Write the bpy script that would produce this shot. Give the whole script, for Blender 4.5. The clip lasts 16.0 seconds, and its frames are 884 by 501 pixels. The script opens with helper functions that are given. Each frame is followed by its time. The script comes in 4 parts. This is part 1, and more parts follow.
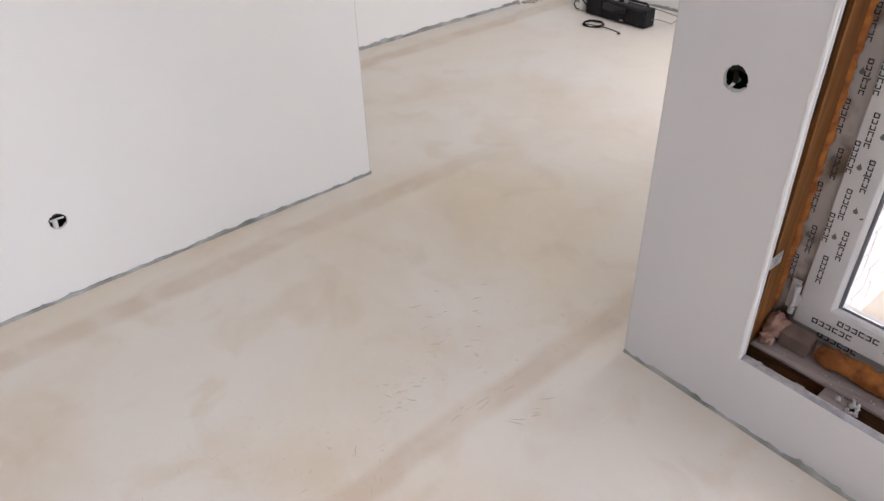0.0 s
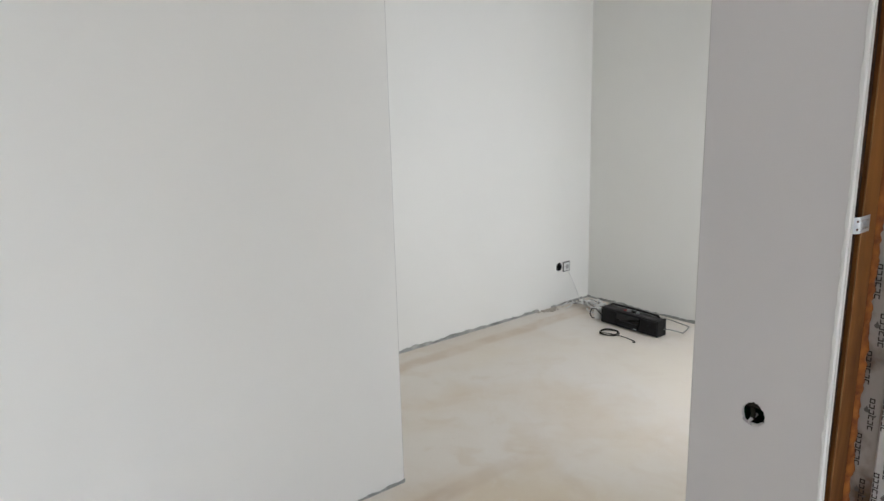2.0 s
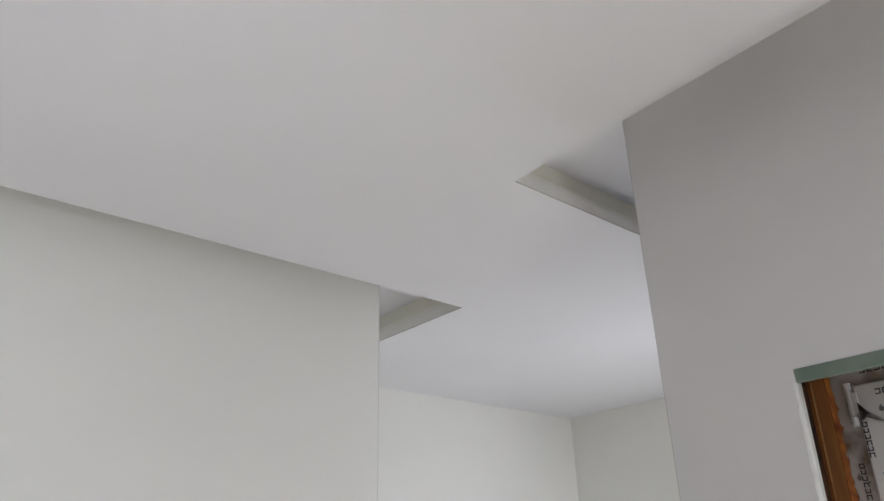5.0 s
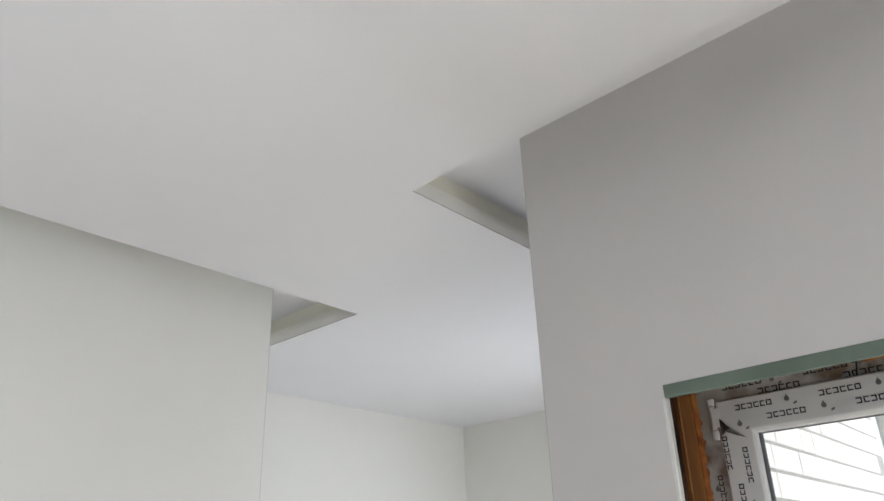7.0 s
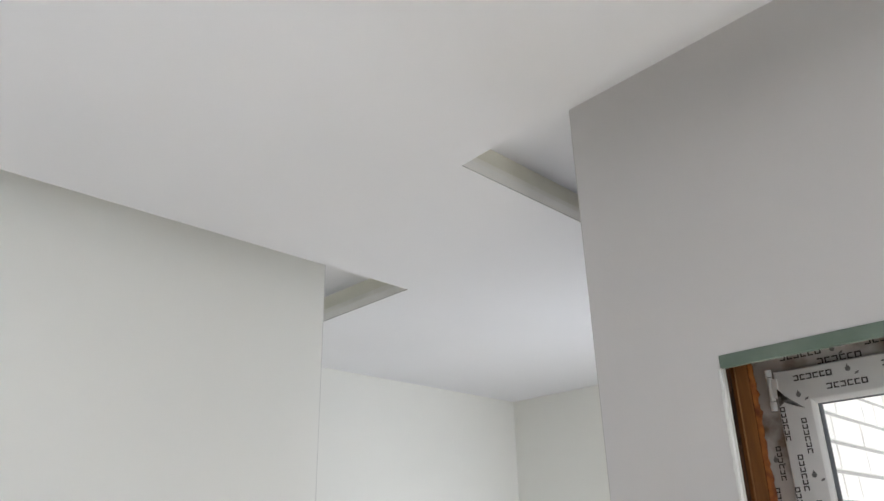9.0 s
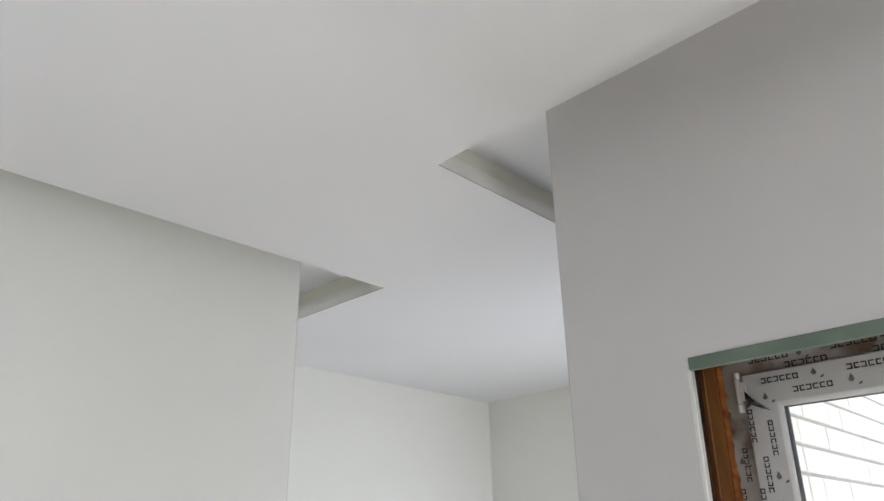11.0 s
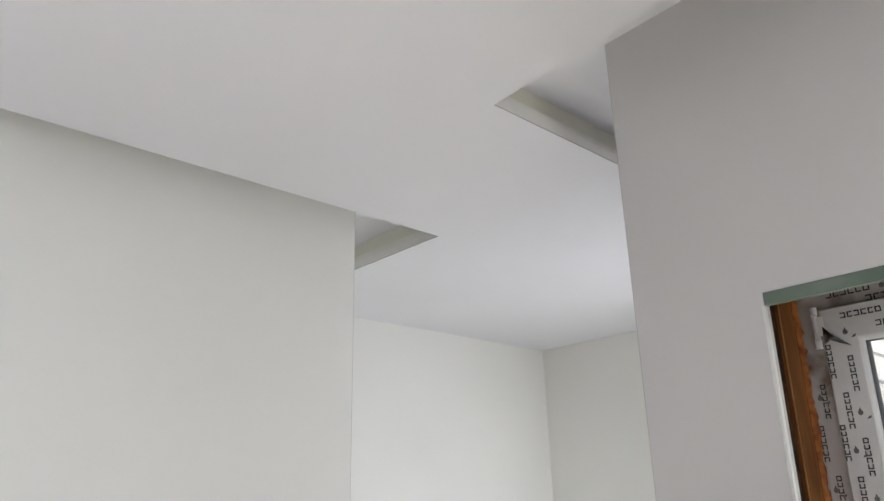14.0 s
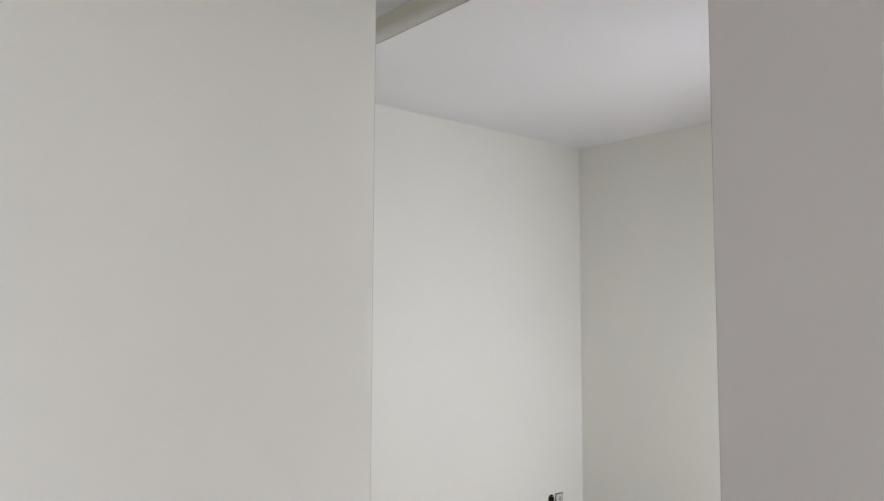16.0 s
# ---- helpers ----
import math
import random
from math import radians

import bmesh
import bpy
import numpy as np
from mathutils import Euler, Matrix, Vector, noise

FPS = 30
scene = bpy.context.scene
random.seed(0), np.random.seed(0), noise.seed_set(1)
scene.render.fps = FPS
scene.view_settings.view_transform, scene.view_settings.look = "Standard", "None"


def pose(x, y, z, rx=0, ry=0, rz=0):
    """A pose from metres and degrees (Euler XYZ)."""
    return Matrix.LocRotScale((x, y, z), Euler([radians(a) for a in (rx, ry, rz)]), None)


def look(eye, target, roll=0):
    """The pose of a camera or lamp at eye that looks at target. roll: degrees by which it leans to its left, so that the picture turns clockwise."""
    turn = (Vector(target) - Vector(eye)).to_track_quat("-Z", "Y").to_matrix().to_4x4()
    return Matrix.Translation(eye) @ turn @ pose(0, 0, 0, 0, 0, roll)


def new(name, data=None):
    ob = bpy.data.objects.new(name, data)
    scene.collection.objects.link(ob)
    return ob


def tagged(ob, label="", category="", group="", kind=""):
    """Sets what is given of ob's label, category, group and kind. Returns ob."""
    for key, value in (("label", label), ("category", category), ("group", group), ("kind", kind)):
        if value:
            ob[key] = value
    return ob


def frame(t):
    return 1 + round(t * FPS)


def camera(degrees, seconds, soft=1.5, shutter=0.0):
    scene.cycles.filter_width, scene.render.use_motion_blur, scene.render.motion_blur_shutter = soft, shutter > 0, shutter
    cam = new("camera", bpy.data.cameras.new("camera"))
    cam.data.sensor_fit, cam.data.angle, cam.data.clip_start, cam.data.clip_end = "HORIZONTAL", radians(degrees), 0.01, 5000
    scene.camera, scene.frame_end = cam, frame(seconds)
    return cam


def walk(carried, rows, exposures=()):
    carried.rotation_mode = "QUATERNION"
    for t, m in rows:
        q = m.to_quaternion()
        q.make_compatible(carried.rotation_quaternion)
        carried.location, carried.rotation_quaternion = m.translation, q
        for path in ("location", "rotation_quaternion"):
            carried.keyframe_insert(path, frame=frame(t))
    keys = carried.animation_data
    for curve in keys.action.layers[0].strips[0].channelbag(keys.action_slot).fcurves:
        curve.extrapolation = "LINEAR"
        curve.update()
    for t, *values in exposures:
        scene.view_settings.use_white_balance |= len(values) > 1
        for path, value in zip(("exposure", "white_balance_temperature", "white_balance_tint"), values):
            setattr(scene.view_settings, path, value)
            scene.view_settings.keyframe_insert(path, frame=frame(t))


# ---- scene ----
cam = camera(62.80, 16.0)
PATH = [
    (0, pose(-1.570, -2.381, 1.549, 55.08, 1.49, -40.62)),
    (0.5, pose(-1.613, -2.371, 1.554, 55.42, 1.58, -38.08)),
    (1, pose(-1.625, -2.370, 1.585, 60.31, 0.74, -37.60)),
    (1.5, pose(-1.681, -2.404, 1.661, 70.37, 0.56, -37.92)),
    (2, pose(-1.718, -2.438, 1.728, 77.46, 1.47, -39.34)),
    (2.5, pose(-1.749, -2.472, 1.746, 83.54, 2.29, -37.51)),
    (3, pose(-1.744, -2.476, 1.758, 91.07, 3.34, -36.64)),
    (3.5, pose(-1.783, -2.509, 1.776, 98.20, 2.96, -37.43)),
    (4, pose(-1.799, -2.524, 1.800, 103.99, 1.67, -38.74)),
    (4.5, pose(-1.820, -2.543, 1.825, 109.53, 1.30, -38.77)),
    (5, pose(-1.825, -2.557, 1.834, 114.05, 1.56, -40.22)),
    (5.2, pose(-1.823, -2.562, 1.837, 114.75, 1.81, -40.81)),
    (7.5, pose(-1.800, -2.588, 1.825, 114.27, 1.88, -48.84)),
    (8, pose(-1.811, -2.585, 1.818, 113.28, 1.90, -44.57)),
    (10.3, pose(-1.817, -2.582, 1.820, 112.32, 0.58, -45.32)),
    (10.5, pose(-1.812, -2.577, 1.825, 112.21, 1.06, -45.97)),
    (11, pose(-1.803, -2.593, 1.816, 112.65, 1.05, -46.26)),
    (11.5, pose(-1.799, -2.591, 1.822, 112.01, 1.58, -45.98)),
    (12, pose(-1.805, -2.579, 1.820, 112.56, 1.38, -44.84)),
    (12.5, pose(-1.825, -2.559, 1.814, 112.49, 0.67, -42.26)),
    (13, pose(-1.819, -2.550, 1.813, 112.06, 1.02, -42.08)),
    (13.5, pose(-1.811, -2.549, 1.806, 111.01, 1.34, -42.58)),
    (14, pose(-1.804, -2.535, 1.795, 109.15, 1.28, -42.29)),
    (14.5, pose(-1.786, -2.498, 1.772, 106.10, 1.29, -41.95)),
    (15, pose(-1.767, -2.450, 1.730, 101.37, 1.34, -41.96)),
    (15.5, pose(-1.700, -2.396, 1.704, 97.42, 0.36, -41.47)),
    (16, pose(-1.593, -2.296, 1.717, 94.52, -0.23, -40.24)),
]
EXPOSURES = [(0, 1.40, 5970, 15), (0.5, 1.36, 5880, 8), (1, 1.41, 5850, 7), (1.5, 1.22, 5850, 7), (2, 1.16, 5860, 7), (2.5, 1.20, 5900, 8), (3, 1.13, 6450, 6),
             (3.5, 1.18, 6420, 8), (4, 1.22, 6200, 8), (5, 1.12, 5830, 9), (7.5, 1.38, 5820, 6), (11, 1.31, 5810, 6), (14.5, 1.32, 5890, 8), (15, 1.26, 6000, 8), (15.5, 1.22, 6000, 8), (16, 1.12, 6030, 9)]
walk(cam, PATH, EXPOSURES)

# ---- plan ----
U2, V2 = -0.093, -1.463        # face of the window wall and its free end
H, HR = 2.978, 3.146           # hung ceiling, ceiling in the recesses
U4, V3 = 2.902, 1.338          # far walls
RLX, RLY = 0.358, -0.174       # hung ceiling's edges
RRX, RRY = -0.308, -1.172
WEST, SOUTH = -6.6, -5.5
WY, WY2, WB, WT = -1.825, -3.05, 0.216, 2.25   # window opening
BRICK_Y = -1.86
W2 = (-5.2, -3.7, WB, WT)         # unseen opening, added to hold a fill lamp


def cut_lean(z):
    """The cut edge of the opening is out of plumb: how far it leans along y at height z."""
    return 0.004 + 0.0108 * (WT - z) if z > 0.9 else 0.0186 - 0.0066 * (0.9 - z)


def swing(y):
    """The window wall is not quite square to the others: its offset along x at y, past the free end."""
    return 0.030 * (min(V2, max(y, -3.1)) - V2)


def window_lean(z):
    """The raw window and its lining lean a little more."""
    return 0.0145 * (2.28 - z)


# ---- world and light ----
world = bpy.data.worlds.new("world")
scene.world = world
world.use_nodes = True
wn = world.node_tree
sky = wn.nodes.new("ShaderNodeTexSky")
sky.sky_type = "NISHITA"
sky.sun_disc = False
sky.sun_elevation = radians(50.5)
sky.sun_rotation = radians(166)
sky.air_density, sky.dust_density, sky.ozone_density = 1.0, 5.0, 1.0
wn.nodes["Background"].inputs["Strength"].default_value = 0.15
wn.links.new(sky.outputs["Color"], wn.nodes["Background"].inputs["Color"])

sun_data = bpy.data.lights.new("sun", "SUN")
sun_data.energy, sun_data.angle, sun_data.color = 5.0, radians(3), (1.0, 0.98, 0.95)
sun = new("sun", sun_data)
sun.matrix_world = look((2, -8, 10), (0, 0, 0))


def window_light(name, eye, target, width, height, power, color, spread=180):
    """Daylight in an opening: it comes down from the sky, so the lamp leans towards the floor."""
    data = bpy.data.lights.new(name, "AREA")
    data.spread = radians(spread)
    data.shape, data.size, data.size_y, data.energy, data.color = "RECTANGLE", width, height, power, color
    ob = new(name, data)
    ob.matrix_world = look(eye, target)
    return ob


# fill lamp in the added opening, to brighten the north wall
window_light("sky_light_window", (U2 + 0.05, -4.45, 1.3), (-2.3, -3.7, 0.65), 1.5, 2.1, 37, (0.90, 0.91, 0.97), 150)
window_light("sky_light_raw_window", (U2 - 0.015, -2.75, 1.25), (-2.6, -2.75, 0.6), 0.5, 1.9, 5, (0.92, 0.917, 1.0), 150)
# weak fill lamp in an added, unseen south opening
window_light("sky_light_south", (-0.95, SOUTH + 0.02, 1.75), (-1.1, -1.5, 0), 1.2, 1.4, 2.0, (0.92, 0.917, 1.0), 95)
window_light("sky_light_far_room", (2.36, V2 + 0.06, 1.4), (0.7, -0.1, 0.6), 0.8, 2.2, 13.8, (0.965, 0.94, 0.955), 175)

# ---- small helpers ----
def bm_box(bm, x0, y0, z0, x1, y1, z1, bevel=0.0):
    m = Matrix.Translation(((x0 + x1) / 2, (y0 + y1) / 2, (z0 + z1) / 2)) @ Matrix.Diagonal((abs(x1 - x0), abs(y1 - y0), abs(z1 - z0), 1))
    got = bmesh.ops.create_cube(bm, size=1, matrix=m)["verts"]
    if bevel:
        edges = {e for v in got for e in v.link_edges}
        bmesh.ops.bevel(bm, geom=list(edges), offset=bevel, segments=2, affect="EDGES", profile=0.5)
    return got


def part(name, bm, material, parent=None, label="", smooth=False):
    me = bpy.data.meshes.new(name)
    bm.to_mesh(me)
    bm.free()
    if smooth:
        for p in me.polygons:
            p.use_smooth = True
    for m in (material if isinstance(material, (list, tuple)) else (material,)):
        me.materials.append(m)
    ob = new(name, me)
    if parent is not None:
        ob.parent = parent
    if label:
        tagged(ob, label)
    return ob


def box(name, dims, material, parent=None, label="", bevel=0.0):
    bm = bmesh.new()
    bm_box(bm, *dims, bevel=bevel)
    return part(name, bm, material, parent, label)


def structure(ob, label, category):
    return tagged(ob, label, category, kind="structure")


def tube(name, pts, radius, material, parent=None, label="", sides=8, closed=False):
    """A round cord along points, as a mesh."""
    pts = [Vector(p) for p in pts]
    n = len(pts)
    bm = bmesh.new()
    rings = []
    up = Vector((0, 0, 1))
    for i, p in enumerate(pts):
        a = pts[(i - 1) % n] if closed or i else p
        b = pts[(i + 1) % n] if closed or i < n - 1 else p
        d = (b - a).normalized()
        s = d.cross(up if abs(d.z) < 0.9 else Vector((1, 0, 0))).normalized()
        q = s.cross(d)
        rings.append([bm.verts.new(p + radius * (math.cos(k * math.tau / sides) * s + math.sin(k * math.tau / sides) * q)) for k in range(sides)])
    for i in range(n if closed else n - 1):
        r0, r1 = rings[i], rings[(i + 1) % n]
        for k in range(sides):
            bm.faces.new((r0[k], r0[(k + 1) % sides], r1[(k + 1) % sides], r1[k]))
    if not closed:
        bm.faces.new(rings[0][::-1])
        bm.faces.new(rings[-1])
    bmesh.ops.recalc_face_normals(bm, faces=bm.faces)
    return part(name, bm, material, parent, label, smooth=True)


# ---- materials ----
def mat(name, color, rough=0.6, metal=0.0, color2=None, scale=6.0, detail=4.0, low=0.35, high=0.7, bump=0.0, bump_scale=120.0, spec=0.5):
    m = bpy.data.materials.new(name)
    m.use_nodes = True
    nt = m.node_tree
    bsdf = nt.nodes["Principled BSDF"]
    bsdf.inputs["Roughness"].default_value = rough
    bsdf.inputs["Metallic"].default_value = metal
    bsdf.inputs["Specular IOR Level"].default_value = spec
    bsdf.inputs["Base Color"].default_value = (*color, 1)
    tc = nt.nodes.new("ShaderNodeTexCoord")
    if color2:
        nz = nt.nodes.new("ShaderNodeTexNoise")
        nz.inputs["Scale"].default_value, nz.inputs["Detail"].default_value = scale, detail
        nt.links.new(tc.outputs["Object"], nz.inputs["Vector"])
        mr = nt.nodes.new("ShaderNodeMapRange")
        mr.inputs["From Min"].default_value, mr.inputs["From Max"].default_value = low, high
        nt.links.new(nz.outputs["Fac"], mr.inputs["Value"])
        mx = nt.nodes.new("ShaderNodeMix")
        mx.data_type = "RGBA"
        mx.inputs["A"].default_value, mx.inputs["B"].default_value = (*color, 1), (*color2, 1)
        nt.links.new(mr.outputs["Result"], mx.inputs["Factor"])
        nt.links.new(mx.outputs["Result"], bsdf.inputs["Base Color"])
    if bump:
        nb = nt.nodes.new("ShaderNodeTexNoise")
        nb.inputs["Scale"].default_value, nb.inputs["Detail"].default_value = bump_scale, 6
        nt.links.new(tc.outputs["Object"], nb.inputs["Vector"])
        bp = nt.nodes.new("ShaderNodeBump")
        bp.inputs["Strength"].default_value, bp.inputs["Distance"].default_value = bump, 0.002
        nt.links.new(nb.outputs["Fac"], bp.inputs["Height"])
        nt.links.new(bp.outputs["Normal"], bsdf.inputs["Normal"])
    return m


def screed():
    """Pale beige screed: broad blotches, fine speckle, tan trowel bands along the walls."""
    m = mat("screed", (0.62, 0.55, 0.46), 0.62, bump=0.3, bump_scale=45, spec=0.35)
    nt = m.node_tree
    bsdf = nt.nodes["Principled BSDF"]
    tc = nt.nodes["Texture Coordinate"]

    def math_node(op, a, b=None, clamp=False):
        n = nt.nodes.new("ShaderNodeMath")
        n.operation, n.use_clamp = op, clamp
        for i, v in enumerate((a, b)):
            if v is None:
                continue
            if isinstance(v, (int, float)):
                n.inputs[i].default_value = v
            else:
                nt.links.new(v, n.inputs[i])
        return n.outputs[0]

    def noise_fac(scale, detail, lo, hi, distortion=0.0, stretch=(1, 1, 1)):
        mp = nt.nodes.new("ShaderNodeMapping")
        mp.inputs["Scale"].default_value = stretch
        nt.links.new(tc.outputs["Object"], mp.inputs["Vector"])
        n = nt.nodes.new("ShaderNodeTexNoise")
        n.inputs["Scale"].default_value, n.inputs["Detail"].default_value, n.inputs["Distortion"].default_value = scale, detail, distortion
        nt.links.new(mp.outputs["Vector"], n.inputs["Vector"])
        r = nt.nodes.new("ShaderNodeMapRange")
        r.interpolation_type = "SMOOTHSTEP"
        r.inputs["From Min"].default_value, r.inputs["From Max"].default_value = lo, hi
        nt.links.new(n.outputs["Fac"], r.inputs["Value"])
        return r.outputs["Result"]

    def mix(fac, a, b):
        x = nt.nodes.new("ShaderNodeMix")
        x.data_type = "RGBA"
        for key, v in (("Factor", fac), ("A", a), ("B", b)):
            if isinstance(v, tuple):
                x.inputs[key].default_value = (*v, 1)
            else:
                nt.links.new(v, x.inputs[key])
        return x.outputs["Result"]

    sep = nt.nodes.new("ShaderNodeSeparateXYZ")
    nt.links.new(tc.outputs["Object"], sep.inputs[0])
    wob = math_node("MULTIPLY", math_node("SUBTRACT", noise_fac(2.5, 3, 0, 1), 0.5), 0.05)

    def band(coord, at, half):
        d = math_node("ABSOLUTE", math_node("SUBTRACT", math_node("ADD", sep.outputs[coord], wob), at))
        return math_node("MULTIPLY", math_node("SUBTRACT", 1.0, math_node("DIVIDE", d, half)), 1.9, clamp=True)

    col = mix(noise_fac(1.35, 6, 0.38, 0.68, 0.5), (0.755, 0.70, 0.61), (0.68, 0.58, 0.44))
    col = mix(math_node("MULTIPLY", noise_fac(3.0, 5, 0.46, 0.76, 0.8), 0.5), col, (0.785, 0.735, 0.65))
    col = mix(math_node("MULTIPLY", noise_fac(0.8, 4, 0.44, 0.70, 0.5), 0.72), col, (0.735, 0.635, 0.465))
    col = mix(math_node("MULTIPLY", noise_fac(4.4, 6, 0.50, 0.70, 0.7), 0.40), col, (0.635, 0.53, 0.385))
    col = mix(math_node("MULTIPLY", noise_fac(14, 5, 0.55, 0.75, 1.2), 0.18), col, (0.79, 0.76, 0.69))
    # paler towards the far room: its window's sheen put into the floor colour
    far_sheen = math_node("MULTIPLY", math_node("ADD", math_node("ADD", sep.outputs[0], -0.5), math_node("MULTIPLY", wob, 6.0)), 0.8, clamp=True)
    col = mix(math_node("MULTIPLY", far_sheen, 0.5), col, (0.775, 0.735, 0.675))
    bands = math_node("MAXIMUM", math_node("MULTIPLY", math_node("MAXIMUM", band(1, -0.20, 0.07), band(1, -1.335, 0.06)), math_node("SUBTRACT", 1.0, math_node("DIVIDE", math_node("SUBTRACT", sep.outputs[0], 0.1), 0.6), clamp=True)), band(1, 1.12, 0.08))
    bands = math_node("MULTIPLY", bands, math_node("ADD", 0.45, math_node("MULTIPLY", noise_fac(5, 6, 0.35, 0.65, 0.6), 0.55)))
    col = mix(math_node("MULTIPLY", bands, 0.62), col, (0.59, 0.475, 0.345))
    col = mix(math_node("MULTIPLY", noise_fac(38, 4, 0.68, 0.78), 0.35), col, (0.48, 0.40, 0.32))
    col = mix(math_node("MULTIPLY", noise_fac(7, 5, 0.64, 0.74, 0.3, (1, 9, 1)), 0.15), col, (0.80, 0.76, 0.71))
    near = math_node("SUBTRACT", 1.0, math_node("DIVIDE", math_node("ABSOLUTE", math_node("ADD", sep.outputs[1], 1.25)), 0.5), clamp=True)
    marks = math_node("MAXIMUM", noise_fac(11, 4, 0.655, 0.71, 0.2, (1.6, 14, 1)), noise_fac(13, 5, 0.67, 0.72, 0.6, (7, 3, 1)))
    marks = math_node("MULTIPLY", marks, noise_fac(2.6, 3, 0.44, 0.56))
    col = mix(math_node("MULTIPLY", math_node("MULTIPLY", marks, math_node("ADD", near, 0.1, clamp=True)), 0.4), col, (0.44, 0.36, 0.29))
    nt.links.new(col, bsdf.inputs["Base Color"])
    return m


# Dimmer and lighter copies of the white paint carry each wall's share of light.
WALL_DIM = mat("dim_wall_paint", (0.755, 0.736, 0.735), 0.75, color2=(0.73, 0.712, 0.711), scale=1.3, detail=5, bump=0.06, bump_scale=220, spec=0.25)
CREAM_LIT = mat("lit_cream_wall_paint", (0.88, 0.872, 0.822), 0.75, color2=(0.858, 0.85, 0.80), scale=1.3, detail=5, bump=0.06, bump_scale=220, spec=0.25)
CEIL = mat("ceiling_paint", (0.83, 0.825, 0.842), 0.85, color2=(0.81, 0.805, 0.822), scale=1.1, detail=4, bump=0.04, bump_scale=240, spec=0.2)
LIP = mat("bare_board_edge", (0.92, 0.905, 0.86), 0.8, color2=(0.88, 0.865, 0.815), scale=9, bump=0.1)
# upper layers step darker and more olive: the recess's shade in their colour
LIP_UPPER_SHADE = mat("greenish_shaded_edge", (0.90, 0.88, 0.81), 0.85, color2=(0.86, 0.84, 0.765), scale=9, bump=0.1)
LIP_CORE_SHADE = mat("olive_shaded_core", (0.84, 0.82, 0.71), 0.85, color2=(0.79, 0.77, 0.66), scale=7, bump=0.1)
EDGE_LINE = mat("grey_edge_line", (0.44, 0.42, 0.40), 0.7, color2=(0.64, 0.63, 0.60), scale=7)
FLOOR = screed()
BOARD = mat("raw_plasterboard", (0.74, 0.74, 0.71), 0.85, color2=(0.62, 0.62, 0.58), scale=22, bump=0.3, bump_scale=90)
CORE = mat("grey_block", (0.30, 0.28, 0.26), 0.9, color2=(0.22, 0.20, 0.18), scale=12, bump=0.5, bump_scale=60)
# dark grey for the unseen walls, so they bounce less light
BOUNCE_CUT = mat("bounce_cutting_grey", (0.24, 0.235, 0.23), 0.9, color2=(0.18, 0.175, 0.17), scale=3, bump=0.5, bump_scale=60)
EDGE = mat("edge_strip_foam", (0.22, 0.23, 0.205), 0.9, color2=(0.50, 0.50, 0.465), scale=9, detail=8, low=0.34, high=0.66, bump=0.4, bump_scale=40)

# ---- large structure ----
floor = structure(box("floor", (WEST - 0.2, SOUTH - 0.2, -0.2, U4 + 0.2, V3 + 0.2, 0), FLOOR), "pale beige screed floor with trowel bands and stains", "floor")


def wall_bm(dims, axis, holes):
    """A wall box that runs along axis, cut right through by holes (a0, a1, z0, z1); only outer faces and reveals are made."""
    x0, y0, z0, x1, y1, z1 = dims
    lo, hi, d0, d1 = (x0, x1, y0, y1) if axis == "x" else (y0, y1, x0, x1)
    us = sorted({lo, hi, *(h[0] for h in holes), *(h[1] for h in holes)})
    zs = sorted({z0, z1, *(h[2] for h in holes), *(h[3] for h in holes)})
    bm = bmesh.new()
    made = {}

    def v(u, z, d):
        key = (round(u, 5), round(z, 5), round(d, 5))
        if key not in made:
            made[key] = bm.verts.new((u, d, z) if axis == "x" else (d, u, z))
        return made[key]

    def solid(i, k):
        if not (0 <= i < len(us) - 1 and 0 <= k < len(zs) - 1):
            return False
        u, z = (us[i] + us[i + 1]) / 2, (zs[k] + zs[k + 1]) / 2
        return not any(h[0] < u < h[1] and h[2] < z < h[3] for h in holes)

    for i in range(len(us) - 1):
        for k in range(len(zs) - 1):
            if not solid(i, k):
                continue
            a, b, c, d = us[i], us[i + 1], zs[k], zs[k + 1]
            for dep in (d0, d1):
                bm.faces.new((v(a, c, dep), v(b, c, dep), v(b, d, dep), v(a, d, dep)))
            for di, dk, p, q in ((-1, 0, (a, c), (a, d)), (1, 0, (b, c), (b, d)), (0, -1, (a, c), (b, c)), (0, 1, (a, d), (b, d))):
                if not solid(i + di, k + dk):
                    bm.faces.new((v(*p, d0), v(*q, d0), v(*q, d1), v(*p, d1)))
    return bm


def round_hole(bm, axis, u, z, dep, half, radius, depth, seed):
    """Fills a square hole of the wall's face with a plate that has a rough round hole in it."""
    rnd = random.Random(seed)
    n = 40
    rows = []
    for k in range(n):
        a = math.tau * k / n
        c, sn = math.cos(a), math.sin(a)
        m = half / max(abs(c), abs(sn))
        r = radius * (1 + 0.12 * (rnd.random() - 0.5) + 0.03 * math.sin(3 * a + seed))
        ring = []
        for rr, dd in ((m, 0), (r, 0), (r, depth)):
            p = (u + rr * c, dep + dd, z + rr * sn) if axis == "x" else (dep + dd, u + rr * c, z + rr * sn)
            ring.append(bm.verts.new(p))
        rows.append(ring)
    for k in range(n):
        p, q = rows[k], rows[(k + 1) % n]
        for j in range(2):
            bm.faces.new((p[j], q[j], q[j + 1], p[j + 1]))


def swing_mesh(bm):
    """Turns what stands on the window wall with that wall."""
    for v in bm.verts:
        v.co.x += swing(v.co.y)


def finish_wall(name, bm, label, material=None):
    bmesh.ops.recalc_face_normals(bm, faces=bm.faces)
    return structure(part(name, bm, material or WALL_DIM), label, "wall")


